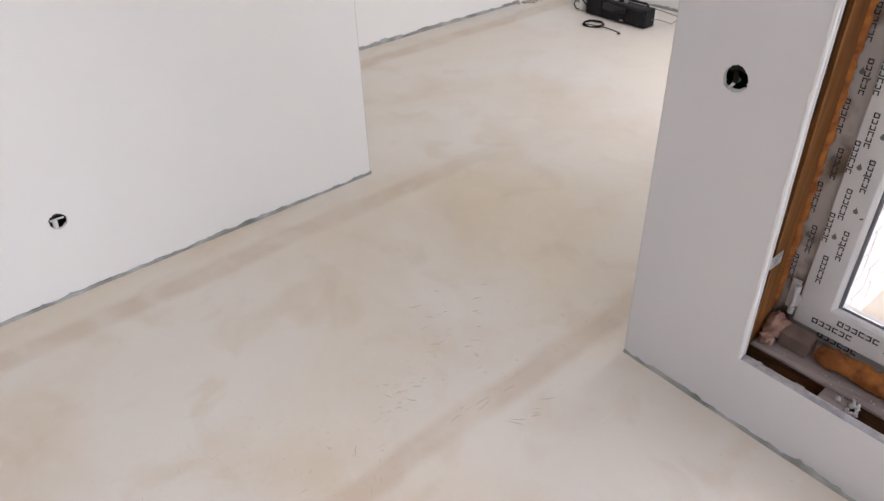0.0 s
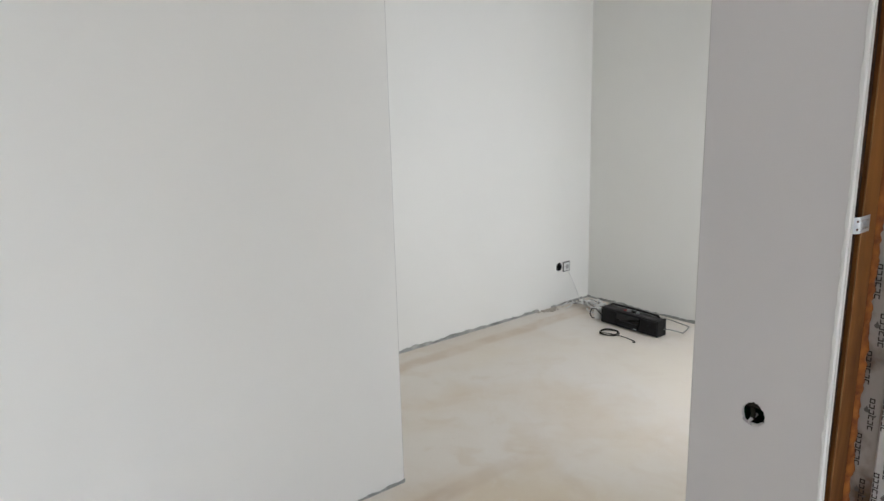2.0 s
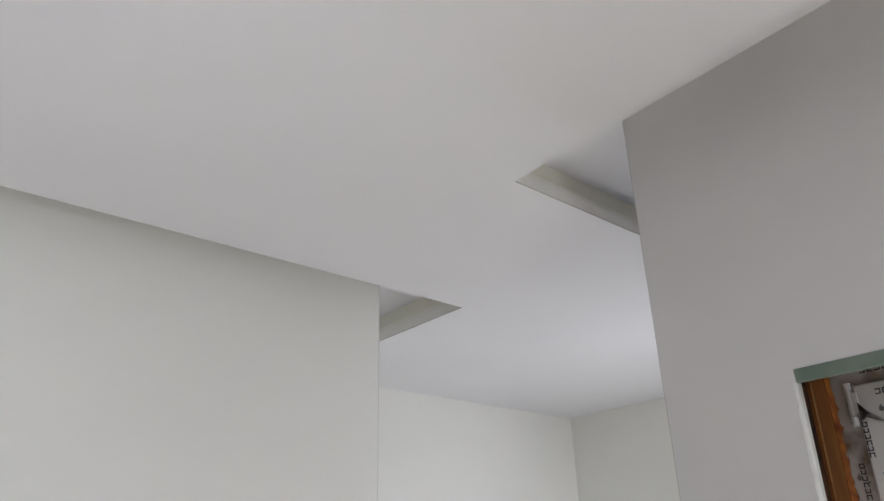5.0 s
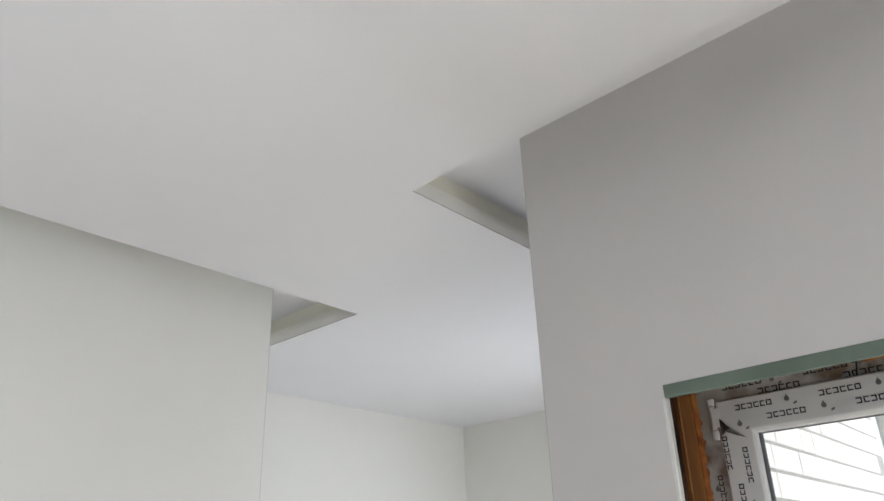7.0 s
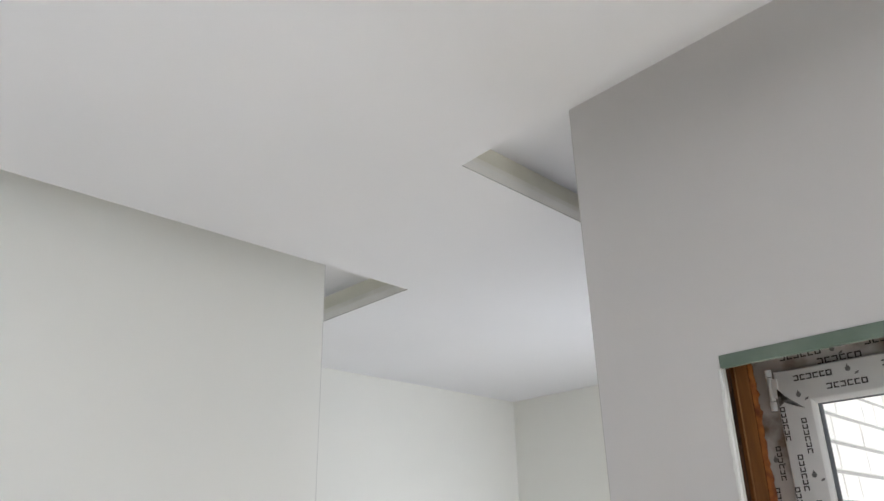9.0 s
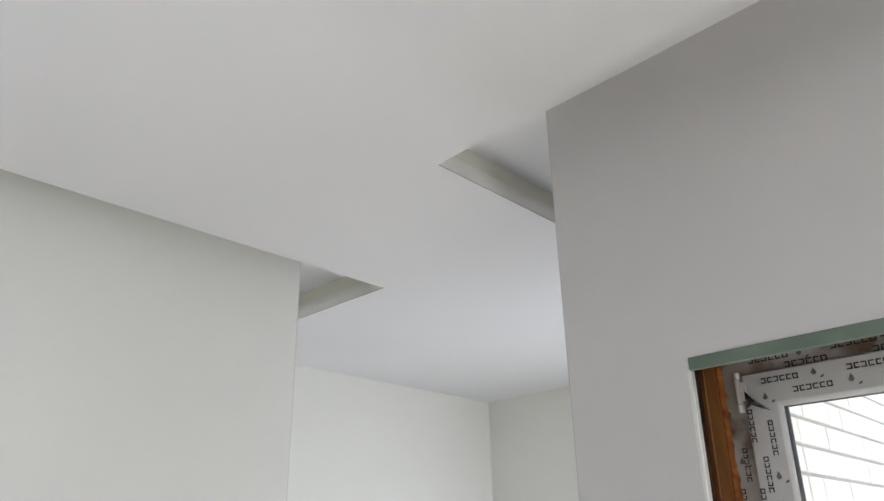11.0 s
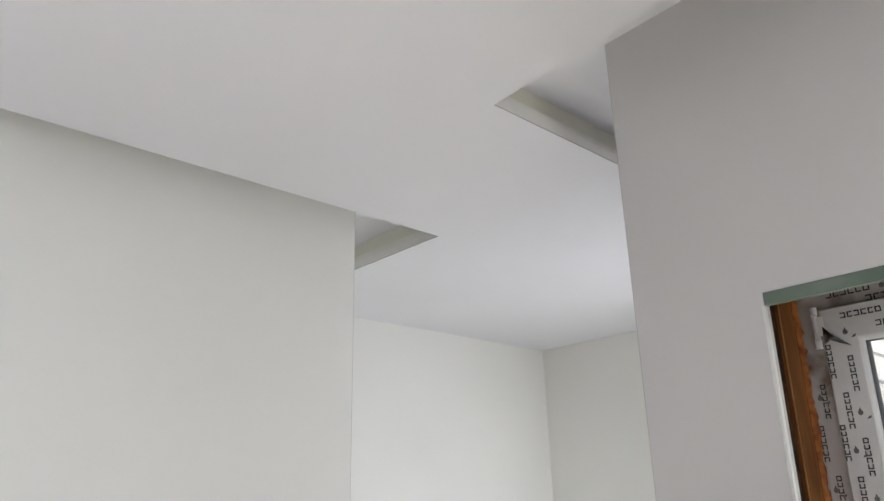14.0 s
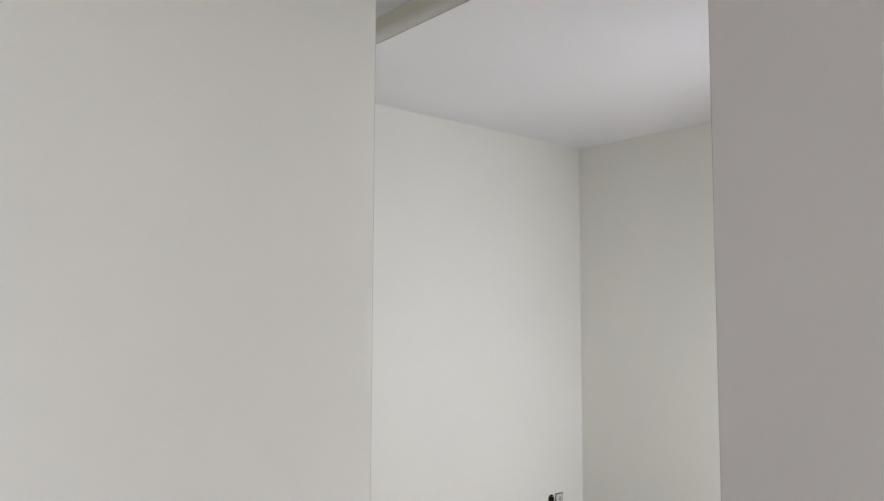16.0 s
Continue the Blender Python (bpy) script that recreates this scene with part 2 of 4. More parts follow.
def wall_with_hole(name, dims, axis, hole, material, label):
    return finish_wall(name, wall_bm(dims, axis, [hole]), label, material)


def lean_edge(bm):
    """Puts the upright cut edge of the raw window's opening out of plumb."""
    for v in bm.verts:
        if abs(v.co.y - WY) < 0.002:
            v.co.y += cut_lean(v.co.z)


HOLE_L, HOLE_R, HOLE_F = (-1.245, 0.289), (-1.634, 0.929), (2.541, 0.318)
Q = 0.05
bm = wall_bm((WEST, 0, 0, 0, 0.15, HR), "x", [(HOLE_L[0] - Q, HOLE_L[0] + Q, HOLE_L[1] - Q, HOLE_L[1] + Q)])
round_hole(bm, "x", *HOLE_L, 0, Q, 0.0285, 0.012, 1)
wall_north = finish_wall("wall_north", bm, "white painted plasterboard wall with a free vertical end", CREAM_LIT)
wall_far_west = structure(box("wall_far_west", (-0.15, 0.15, 0, 0, V3 + 0.15, HR), CREAM_LIT), "white painted side wall of the far room", "wall")
bm = wall_bm((0, V3, 0, U4 + 0.15, V3 + 0.15, HR), "x", [(HOLE_F[0] - Q, HOLE_F[0] + Q, HOLE_F[1] - Q, HOLE_F[1] + Q)])
round_hole(bm, "x", *HOLE_F, V3, Q, 0.035, 0.06, 2)
wall_far_north = finish_wall("wall_far_north", bm, "white painted far wall above a ragged base joint", CREAM_LIT)
wall_far_east = structure(box("wall_far_east", (U4, BRICK_Y, 0, U4 + 0.15, V3, HR), CREAM_LIT), "white painted end wall of the far room", "wall")
# this wall's darker paint holds the shade on the side away from light
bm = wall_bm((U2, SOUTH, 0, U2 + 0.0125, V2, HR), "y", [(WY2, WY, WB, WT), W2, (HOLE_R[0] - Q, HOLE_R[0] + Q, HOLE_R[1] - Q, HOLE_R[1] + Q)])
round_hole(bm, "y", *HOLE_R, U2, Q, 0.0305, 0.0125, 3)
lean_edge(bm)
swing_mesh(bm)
wall_window = finish_wall("wall_window", bm, "white plasterboard wall facing, shade in its paint, with a raw window opening")
bm = wall_bm((U2 + 0.0155, SOUTH, 0, U2 + 0.026, V2, HR), "y", [(WY2, WY - 0.001, WB, WT), W2, (HOLE_R[0] - Q, HOLE_R[0] + Q, HOLE_R[1] - Q, HOLE_R[1] + Q)])
lean_edge(bm)
swing_mesh(bm)
wall_window_backing = finish_wall("wall_window_backing", bm, "second layer of raw white plasterboard", BOARD)
bm = wall_bm((U2 + 0.075, SOUTH, 0, 0.24, V2 - 0.26, HR), "y", [(WY2 - 0.05, WY + 0.05, WB - 0.06, WT + 0.06), W2])
swing_mesh(bm)
wall_window_core = finish_wall("wall_window_core", bm, "grey block core of the outer wall", CORE)
wall_window_end = structure(box("wall_window_end", (U2 + 0.029, V2 - 0.05, 0, U2 + 0.0795, V2, HR), WALL_DIM), "white plasterboard end of the window wall", "wall")
wall_far_south = wall_with_hole("wall_far_south", (U2 + 0.08, V2 - 0.30, 0, U4, V2, HR), "x", (1.95, 2.78, 0.25, 2.62), WALL_DIM, "white wall of the far room with a window opening")
# both walls are unseen; they close the room and hold down bounced light
wall_west = structure(box("wall_west", (WEST - 0.15, SOUTH, 0, WEST, 0.15, HR), BOUNCE_CUT), "unseen grey wall closing the room, darkened to cut bounce light", "wall")
wall_south = wall_with_hole("wall_south", (WEST, SOUTH - 0.2, 0, 0.24, SOUTH, HR), "x", (-1.6, -0.3, 1.0, 2.5), BOUNCE_CUT, "unseen grey wall with an added opening for a fill lamp")

structure(box("ceiling_recess", (WEST - 0.2, SOUTH - 0.2, HR, U4 + 0.2, V3 + 0.2, HR + 0.15), CEIL), "white ceiling inside the curtain recesses", "ceiling")


def raft(grow, z0, z1, bm):
    g = grow
    outline = [(WEST, SOUTH), (RRX - 0.29 + g, SOUTH), (RRX + g, RRY - g), (U4, RRY - g), (U4, V3), (RLX - g, V3), (RLX - g, RLY + g), (WEST, RLY + g)]
    lower = [bm.verts.new((x, y, z0)) for x, y in outline]
    upper = [bm.verts.new((x, y, z1)) for x, y in outline]
    bm.faces.new(lower[::-1])
    bm.faces.new(upper)
    for i in range(len(outline)):
        j = (i + 1) % len(outline)
        bm.faces.new((lower[i], lower[j], upper[j], upper[i]))


def raft_layer(name, grow, z0, z1, label, edge=None):
    bm = bmesh.new()
    raft(grow, z0, z1, bm)
    bm.normal_update()
    for f in bm.faces:
        f.material_index = 0 if abs(f.normal.z) > 0.5 else 1
    return structure(part(name, bm, (CEIL, edge or LIP)), label, "ceiling")


# lowest 4 mm get a thin grey line along the edge
raft_layer("ceiling_hung_bead", 0.001, H, H + 0.004, "white underside of the hung ceiling with a thin grey edge line", EDGE_LINE)
raft_layer("ceiling_hung", 0, H + 0.004, H + 0.042, "white hung plasterboard ceiling with open recesses along the walls")
raft_layer("ceiling_hung_upper", -0.022, H + 0.042, H + 0.080, "set-back upper board of the hung ceiling's edge", LIP_UPPER_SHADE)
raft_layer("ceiling_hung_core", -0.05, H + 0.080, HR, "core of the hung ceiling above the boards", LIP_CORE_SHADE)

# ---- more materials ----
def wood_mat(name, dark, light, rough=0.6, stretch=(14, 14, 1.2)):
    m = mat(name, light, rough, bump=0.25, bump_scale=80, spec=0.2)
    nt = m.node_tree
    tc = nt.nodes["Texture Coordinate"]
    mp = nt.nodes.new("ShaderNodeMapping")
    mp.inputs["Scale"].default_value = stretch
    nt.links.new(tc.outputs["Object"], mp.inputs["Vector"])
    nz = nt.nodes.new("ShaderNodeTexNoise")
    nz.inputs["Scale"].default_value, nz.inputs["Detail"].default_value, nz.inputs["Distortion"].default_value = 3.0, 7, 1.2
    nt.links.new(mp.outputs["Vector"], nz.inputs["Vector"])
    cr = nt.nodes.new("ShaderNodeValToRGB")
    cr.color_ramp.elements[0].position, cr.color_ramp.elements[1].position = 0.32, 0.68
    cr.color_ramp.elements[0].color, cr.color_ramp.elements[1].color = (*dark, 1), (*light, 1)
    nt.links.new(nz.outputs["Fac"], cr.inputs["Fac"])
    nt.links.new(cr.outputs["Color"], nt.nodes["Principled BSDF"].inputs["Base Color"])
    return m


WOOD = wood_mat("brown_timber", (0.098, 0.036, 0.008), (0.25, 0.099, 0.022), 0.7, (5, 5, 0.6))
# near-black timber: the shade of the reveal's gaps put into its colour
WOOD_SHADE = wood_mat("shaded_timber", (0.006, 0.003, 0.0015), (0.062, 0.024, 0.008), 0.85, (16, 16, 6))
# paler wood for the worn arris and the highlight painted along it
WOOD_WORN_LIT = wood_mat("worn_timber_highlight", (0.24, 0.11, 0.04), (0.42, 0.22, 0.09), 0.7, (9, 9, 2.5))
# same brown timber darkened for the shade inside the sill gap
WOOD_GAP_SHADE = wood_mat("gap_shaded_timber", (0.02, 0.009, 0.004), (0.12, 0.05, 0.016), 0.85, (9, 2, 9))
SILL = wood_mat("dusty_sill_plank", (0.22, 0.175, 0.16), (0.38, 0.325, 0.30), 0.8, (10, 1.2, 10))
FOAM = mat("orange_mounting_foam", (0.40, 0.14, 0.022), 0.8, color2=(0.16, 0.042, 0.009), scale=32, bump=0.8, bump_scale=70)
FOAM_PALE = mat("pale_mounting_foam", (0.52, 0.33, 0.25), 0.8, color2=(0.32, 0.17, 0.11), scale=30, bump=0.7, bump_scale=80)
BLOCK = mat("brown_packer", (0.23, 0.16, 0.125), 0.6, color2=(0.17, 0.12, 0.09), scale=20, bump=0.2)
PVC = mat("white_window_plastic", (0.80, 0.80, 0.80), 0.28, color2=(0.77, 0.77, 0.765), scale=5, spec=0.5)
FILM = mat("printed_film", (0.75, 0.745, 0.74), 0.32, color2=(0.68, 0.675, 0.67), scale=9, bump=0.25, bump_scale=18)
# greyer copy of the film: brown dirt, and the reveal's shade in its base
FILM_DULL = mat("dusty_shaded_film", (0.56, 0.54, 0.515), 0.55, color2=(0.20, 0.145, 0.10), scale=9, low=0.50, high=0.66, bump=0.25, bump_scale=20)
FLAP = mat("dark_mottled_film", (0.36, 0.35, 0.34), 0.45, color2=(0.08, 0.076, 0.07), scale=45, low=0.4, high=0.6, bump=0.4, bump_scale=50)
INK = mat("dark_print", (0.02, 0.019, 0.02), 0.5, color2=(0.06, 0.057, 0.06), scale=30, low=0.5, high=0.75)
INK_PALE = mat("pale_print", (0.17, 0.165, 0.165), 0.5)
GASKET = mat("grey_gasket", (0.13, 0.14, 0.15), 0.5)
STEEL = mat("galvanised_steel", (0.62, 0.64, 0.66), 0.38, 0.9, color2=(0.48, 0.50, 0.52), scale=30)
GREEN = mat("green_board_face", (0.165, 0.215, 0.175), 0.85, color2=(0.21, 0.26, 0.215), scale=10, bump=0.2)
BLACK = mat("black_plastic", (0.006, 0.006, 0.007), 0.5, color2=(0.012, 0.011, 0.011), scale=15, spec=0.25)
BLACK_GLOSS = mat("black_gloss", (0.008, 0.008, 0.01), 0.12)
DUSTY_BLACK = mat("dusty_black_top", (0.02, 0.018, 0.017), 0.6, color2=(0.09, 0.08, 0.075), scale=24, low=0.45, high=0.75)
RUBBER = mat("dark_rubber_cable", (0.014, 0.014, 0.011), 0.8, color2=(0.045, 0.044, 0.034), scale=60, spec=0.06)
GREY_CABLE = mat("grey_cable", (0.30, 0.30, 0.27), 0.55)
WHITE_CABLE = mat("white_cable", (0.72, 0.71, 0.68), 0.5)
BOX_GREEN = mat("green_box_plastic", (0.004, 0.030, 0.016), 0.9, spec=0.02)
PLASTIC_WHITE = mat("white_switch_plastic", (0.76, 0.76, 0.73), 0.35)
RED = mat("red_plastic", (0.35, 0.02, 0.02), 0.4)
BRICK = mat("white_brick", (0.90, 0.895, 0.88), 0.8, color2=(0.85, 0.845, 0.83), scale=11, bump=0.4, bump_scale=90)
MORTAR = mat("grey_mortar", (0.46, 0.46, 0.46), 0.95, color2=(0.38, 0.38, 0.38), scale=30, bump=0.5)
PAVING = mat("outside_gravel_ground", (0.42, 0.41, 0.38), 0.95, color2=(0.30, 0.29, 0.26), scale=2.5, bump=0.6, bump_scale=30)

glass = bpy.data.materials.new("window_glass")
glass.use_nodes = True
gb = glass.node_tree.nodes["Principled BSDF"]
gb.inputs["Base Color"].default_value = (1.0, 0.995, 0.985, 1)
gb.inputs["Roughness"].default_value = 0.0
gb.inputs["Transmission Weight"].default_value = 1.0
gb.inputs["IOR"].default_value = 1.45

# ---- outside ----
ground = structure(box("ground", (-400, -400, -0.45, 400, 400, -0.25), PAVING), "pale gravel ground outside the house", "ground")

# ---- joint strips along the foot of the walls ----
def ragged_strip(name, a, b, out, seed, low=0.003, high=0.019, thick=0.008):
    """A torn foam strip from a to b at the floor, with an uneven top edge; out points away from the wall."""
    rnd = random.Random(seed)
    a, b, out = Vector(a), Vector(b), Vector(out)
    n = max(8, int((b - a).length / 0.012))
    bm = bmesh.new()
    cols = []
    step = 0.0
    for i in range(n + 1):
        p = a.lerp(b, i / n)
        slow = 0.5 + 0.9 * noise.noise(p * 2.3 + Vector((seed, 0, 0)))
        if rnd.random() < 0.06:
            step = rnd.uniform(-0.25, 0.35)
        h = low + (high - low) * min(1.25, max(0, slow + step + 0.5 * noise.noise(p * 19) + rnd.uniform(-0.13, 0.13)))
        t = thick * (1 + 0.35 * noise.noise(p * 9 + Vector((0, seed, 0))))
        cols.append([bm.verts.new(p + out * t), bm.verts.new(p + out * t * 0.8 + Vector((0, 0, h))), bm.verts.new(p - out * 0.003 + Vector((0, 0, h * rnd.uniform(0.8, 1.1)))), bm.verts.new(p - out * 0.003)])
    for p, q in zip(cols, cols[1:]):
        for j in range(3):
            bm.faces.new((p[j], q[j], q[j + 1], p[j + 1]))
    bm.faces.new(cols[0])
    bm.faces.new(cols[-1][::-1])
    bmesh.ops.recalc_face_normals(bm, faces=bm.faces)
    return structure(part(name, bm, EDGE), "torn grey foam joint strip along the wall foot", "joint strip")


ragged_strip("trim", (WEST, 0, 0), (0, 0, 0), (0, -1, 0), 11)
ragged_strip("trim", (0, 0.0, 0), (0, V3, 0), (1, 0, 0), 12)
ragged_strip("trim", (0, V3, 0), (2.30, V3, 0), (0, -1, 0), 13, 0.010, 0.030)
ragged_strip("trim", (2.45, V3, 0), (U4, V3, 0), (0, -1, 0), 14, 0.006, 0.02)
ragged_strip("trim", (U4, V2, 0), (U4, V3, 0), (-1, 0, 0), 15, 0.008, 0.03)
ragged_strip("trim", (U2 + swing(-3.1), -3.1, 0), (U2, V2, 0), (-1, 0, 0), 16)
ragged_strip("trim", (U2 + swing(SOUTH), SOUTH, 0), (U2 + swing(-3.1), -3.1, 0), (-1, 0, 0), 17)

# corner beads on the two free wall ends, grey for the shaded arris line
structure(box("trim_corner", (U2 + 0.001, V2, 0.002, U2 + 0.012, V2 + 0.002, HR), EDGE_LINE), "thin corner bead on the wall end, greyed for its shaded edge", "trim")
structure(box("trim_corner_north", (0, 0.001, 0.002, 0.0025, 0.009, HR), EDGE_LINE), "thin corner bead on the wall end", "trim")


# ---- the raw window ----
FX, SX, PX = 0.116, 0.101, 0.122       # front of frame, of sash, of the pane
FY, FZ0, FZ1 = -1.812, 0.222, 2.292    # frame's outer edge
SY, SZ0, SZ1 = -1.870, 0.258, 2.229    # sash's outer edge
GY, GZ0, GZ1 = -1.962, 0.348, 2.139    # glass
FY2, SY2, GY2 = -3.06, -3.005, -2.913

window = tagged(new("window_1"), "white plastic window with printed film, freshly set in foam", "window", kind="structure")


def rail_frame(name, x0, x1, y0, y1, z0, z1, w, material, parent, bevel=0.004, label="", inner=0.006):
    """A closed frame of four mitred rails, outer size y0..y1, z0..z1, rails w wide."""
    bm = bmesh.new()
    prof = [(x0 + bevel, 0), (x0, bevel), (x0, w - inner), (x0 + 0.4 * inner, w - 0.35 * inner), (x0 + inner, w), (x1, w), (x1, 0)]
    rings = []
    for x, d in prof:
        rings.append([bm.verts.new(p) for p in ((x, y0 - d, z0 + d), (x, y1 + d, z0 + d), (x, y1 + d, z1 - d), (x, y0 - d, z1 - d))])
    for i in range(len(prof)):
        p, q = rings[i], rings[(i + 1) % len(prof)]
        for k in range(4):
            bm.faces.new((p[k], p[(k + 1) % 4], q[(k + 1) % 4], q[k]))
    bmesh.ops.recalc_face_normals(bm, faces=bm.faces)
    return part(name, bm, material, parent, label)


outer_frame = rail_frame("window_frame", FX, FX + 0.075, FY, FY2, FZ0, FZ1, 0.07, FILM_DULL, window, label="outer frame under dusty printed film, greyed for dirt and shade")
sash = rail_frame("sash", SX, SX + 0.07, SY, SY2, SZ0, SZ1, 0.080, FILM, window, 0.004, "white sash under printed film", 0.0006)
bead = rail_frame("glazing_bead", SX + 0.0006, PX + 0.006, SY - 0.0795, SY2 + 0.0795, SZ0 + 0.0795, SZ1 - 0.0795, 0.0125, PVC, window, 0.0006, "bare white glazing bead", 0.010)
gasket = rail_frame("gasket", PX - 0.010, PX - 0.001, GY + 0.0005, GY2 - 0.0005, GZ0 - 0.004, GZ1 + 0.004, 0.009, GASKET, window, 0.002, "dark grey rubber gasket")
pane = box("pane", (PX, GY + 0.004, GZ0 - 0.004, PX + 0.024, GY2 - 0.004, GZ1 + 0.004), glass, window, "clear double glazing")
pane.visible_shadow = False


def mark_mesh():
    """A maker's mark as a row of plain open and solid blocks."""
    bm = bmesh.new()
    x = 0.0
    h, s, e = 0.0155, 0.0033, 0.0005

    def bar(u0, v0, u1, v1):
        bm_box(bm, u0, v0, 0, u1, v1, e)

    for i, w in enumerate((0.014, 0.013, 0.014, 0.014, 0.013, 0.015)):
        bar(x, 0, x + w, s)
        bar(x, h - s, x + w, h)
        if i in (0, 2, 5):
            bar(x + w - s, s, x + w, h - s)
        if i in (1, 3, 4, 5):
            bar(x, s, x + s, h - s)
        x += w + 0.004
    me = bpy.data.meshes.new("print_mark")
    bm.to_mesh(me)
    bm.free()
    me.materials.append(INK)
    return me


def drop_mesh():
    bm = bmesh.new()
    n = 12
    pts = []
    for k in range(n):
        a = math.tau * k / n
        r = 0.0062
        pts.append((r * math.cos(a), r * math.sin(a) + (0.006 if k == n // 4 else 0), 0.0006))
    bm.faces.new([bm.verts.new(p) for p in pts])
    pts = [(0.012 + 0.011 * u, -0.016 + 0.008 * v, 0.0006) for u, v in ((0, 0), (0.8, 0.2), (1, 1), (0.3, 0.7))]
    bm.faces.new([bm.verts.new(p) for p in pts])
    me = bpy.data.meshes.new("print_symbol")
    bm.to_mesh(me)
    bm.free()
    me.materials.append(INK_PALE)
    return me


MARK, DROP = mark_mesh(), drop_mesh()


def place_mark(me, name, x, y, z, turn, parent, scale=1.0):
    """Lays a printed mark on a face that looks to -x. turn: degrees in that face, seen from the room."""
    ob = new(name, me)
    ob.parent = parent
    face = Matrix(((0, 0, -1, 0), (-1, 0, 0, 0), (0, 1, 0, 0), (0, 0, 0, 1)))
    ob.matrix_basis = Matrix.Translation((x - 0.0007, y, z)) @ face @ pose(0, 0, 0, 0, 0, turn) @ Matrix.Diagonal((scale, scale, 1, 1))
    return ob


rnd = random.Random(5)
# upright marks on the left stile, two staggered columns, and on the frame beside it
z = 0.40
while z < 2.02:
    place_mark(MARK, "print_mark", SX, SY - 0.036 + rnd.uniform(-0.002, 0.002), z, 90, sash, 0.82)
    if z + 0.17 < 2.1:
        place_mark(DROP, "print_symbol", SX, SY - 0.030, z + 0.142, 0, sash)
    z2 = z + 0.085
    place_mark(MARK, "print_mark", SX, SY - 0.062 + rnd.uniform(-0.002, 0.002), z2, 90, sash, 0.82)
    place_mark(DROP, "print_symbol", SX, SY - 0.055, z2 + 0.142, 0, sash)
    place_mark(MARK, "print_mark", SX, SY - 0.0165, z + 0.12, 90, sash, 0.8)
    z += 0.192
z = 0.36
while z < 2.0:
    place_mark(MARK, "print_mark", FX, FY - 0.020, z, 90, outer_frame, 0.82)
    place_mark(DROP, "print_symbol", FX, FY - 0.022, z + 0.15, 0, outer_frame)
    place_mark(MARK, "print_mark", FX, FY - 0.040, z + 0.10, 90, outer_frame, 0.8)
    z += 0.215
# marks along the top and bottom rails
y = SY - 0.05
k = 0
while y > SY2 + 0.2:
    place_mark(MARK, "print_mark", SX, y, SZ1 - 0.032, 0, sash, 0.9)
    place_mark(DROP, "print_symbol", SX, y - 0.13, SZ1 - 0.024, 0, sash)
    place_mark(MARK, "print_mark", SX, y - 0.075, SZ1 - 0.064, 0, sash, 0.9)
    place_mark(DROP, "print_symbol", SX, y - 0.21, SZ1 - 0.054, 0, sash)
    place_mark(MARK, "print_mark", FX, y + 0.03, FZ1 - 0.036, 0, outer_frame)
    place_mark(MARK, "print_mark", FX, y - 0.06, FZ1 - 0.062, 0, outer_frame)
    place_mark(DROP, "print_symbol", FX, y - 0.10, FZ1 - 0.030, 0, outer_frame)
    place_mark(MARK, "print_mark", SX, y - 0.10, SZ0 + 0.040, 180, sash)
    place_mark(MARK, "print_mark", SX, y - 0.16, SZ0 + 0.066, 180, sash)
    place_mark(DROP, "print_symbol", SX, y - 0.20, SZ0 + 0.030, 180, sash)
    place_mark(MARK, "print_mark", FX, y - 0.12, FZ0 + 0.030, 180, outer_frame)
    y -= 0.205


def cylinder(bm, p, q, r, sides=14):
    p, q = Vector(p), Vector(q)
    d = q - p
    m = Matrix.Translation((p + q) / 2) @ d.to_track_quat("Z", "Y").to_matrix().to_4x4()
    bmesh.ops.create_cone(bm, cap_ends=True, segments=sides, radius1=r, radius2=r, depth=d.length, matrix=m)


# hinges
for z0, z1 in ((2.132, 2.236), (0.275, 0.365)):
    bm = bmesh.new()
    yh, xh = SY + 0.012, SX + 0.003
    cylinder(bm, (xh, yh, z0), (xh, yh, z0 + 0.022), 0.0085)
    cylinder(bm, (xh, yh, z0 + 0.024), (xh, yh, z1 - 0.02), 0.0072)
    cylinder(bm, (xh, yh, z1 - 0.018), (xh, yh, z1), 0.0085)
    bm_box(bm, SX - 0.002, SY - 0.008, z0 + 0.03, SX + 0.006, SY + 0.008, z1 - 0.025, 0.001)
    part("hinge", bm, PVC, window, "white window hinge", smooth=False)
box("hinge_cover", (FX - 0.006, SY + 0.010, 0.283, FX + 0.001, SY + 0.034, 0.375), PVC, window, "white hinge cover", 0.002)

# loose flap of film by the upper hinge
bm = bmesh.new()
pts = [(SX - 0.002, SY - 0.004, 2.186), (SX - 0.003, SY - 0.004, 2.140), (SX - 0.020, SY - 0.024, 2.146), (SX - 0.010, SY - 0.044, 2.136), (SX - 0.003, SY - 0.066, 2.128), (SX - 0.014, SY - 0.026, 2.162)]
vs = [bm.verts.new(p) for p in pts]
for f in ((0, 1, 2), (0, 2, 5), (5, 2, 3), (5, 3, 4)):
    bm.faces.new([vs[i] for i in f])
bmesh.ops.solidify(bm, geom=bm.faces[:], thickness=0.0008)
part("film_flap", bm, FLAP, window, "torn curled flap of film")

# timber, foam and sill round the frame
jamb = tagged(new("window_jamb"), "brown timber lining the raw window reveal", "jamb", kind="structure")
box("plank", (-0.020, WY + 0.002, 0.19, 0.066, WY + 0.045, 2.30), WOOD, jamb, "brown sawn plank", 0.004)
# thin pale sliver: wear plus the light caught on the plank's edge
box("worn_edge", (-0.0212, WY - 0.0005, 0.19, -0.0185, WY + 0.003, 2.30), WOOD_WORN_LIT, jamb, "pale worn arris of the plank, highlight put into its colour", 0.001)
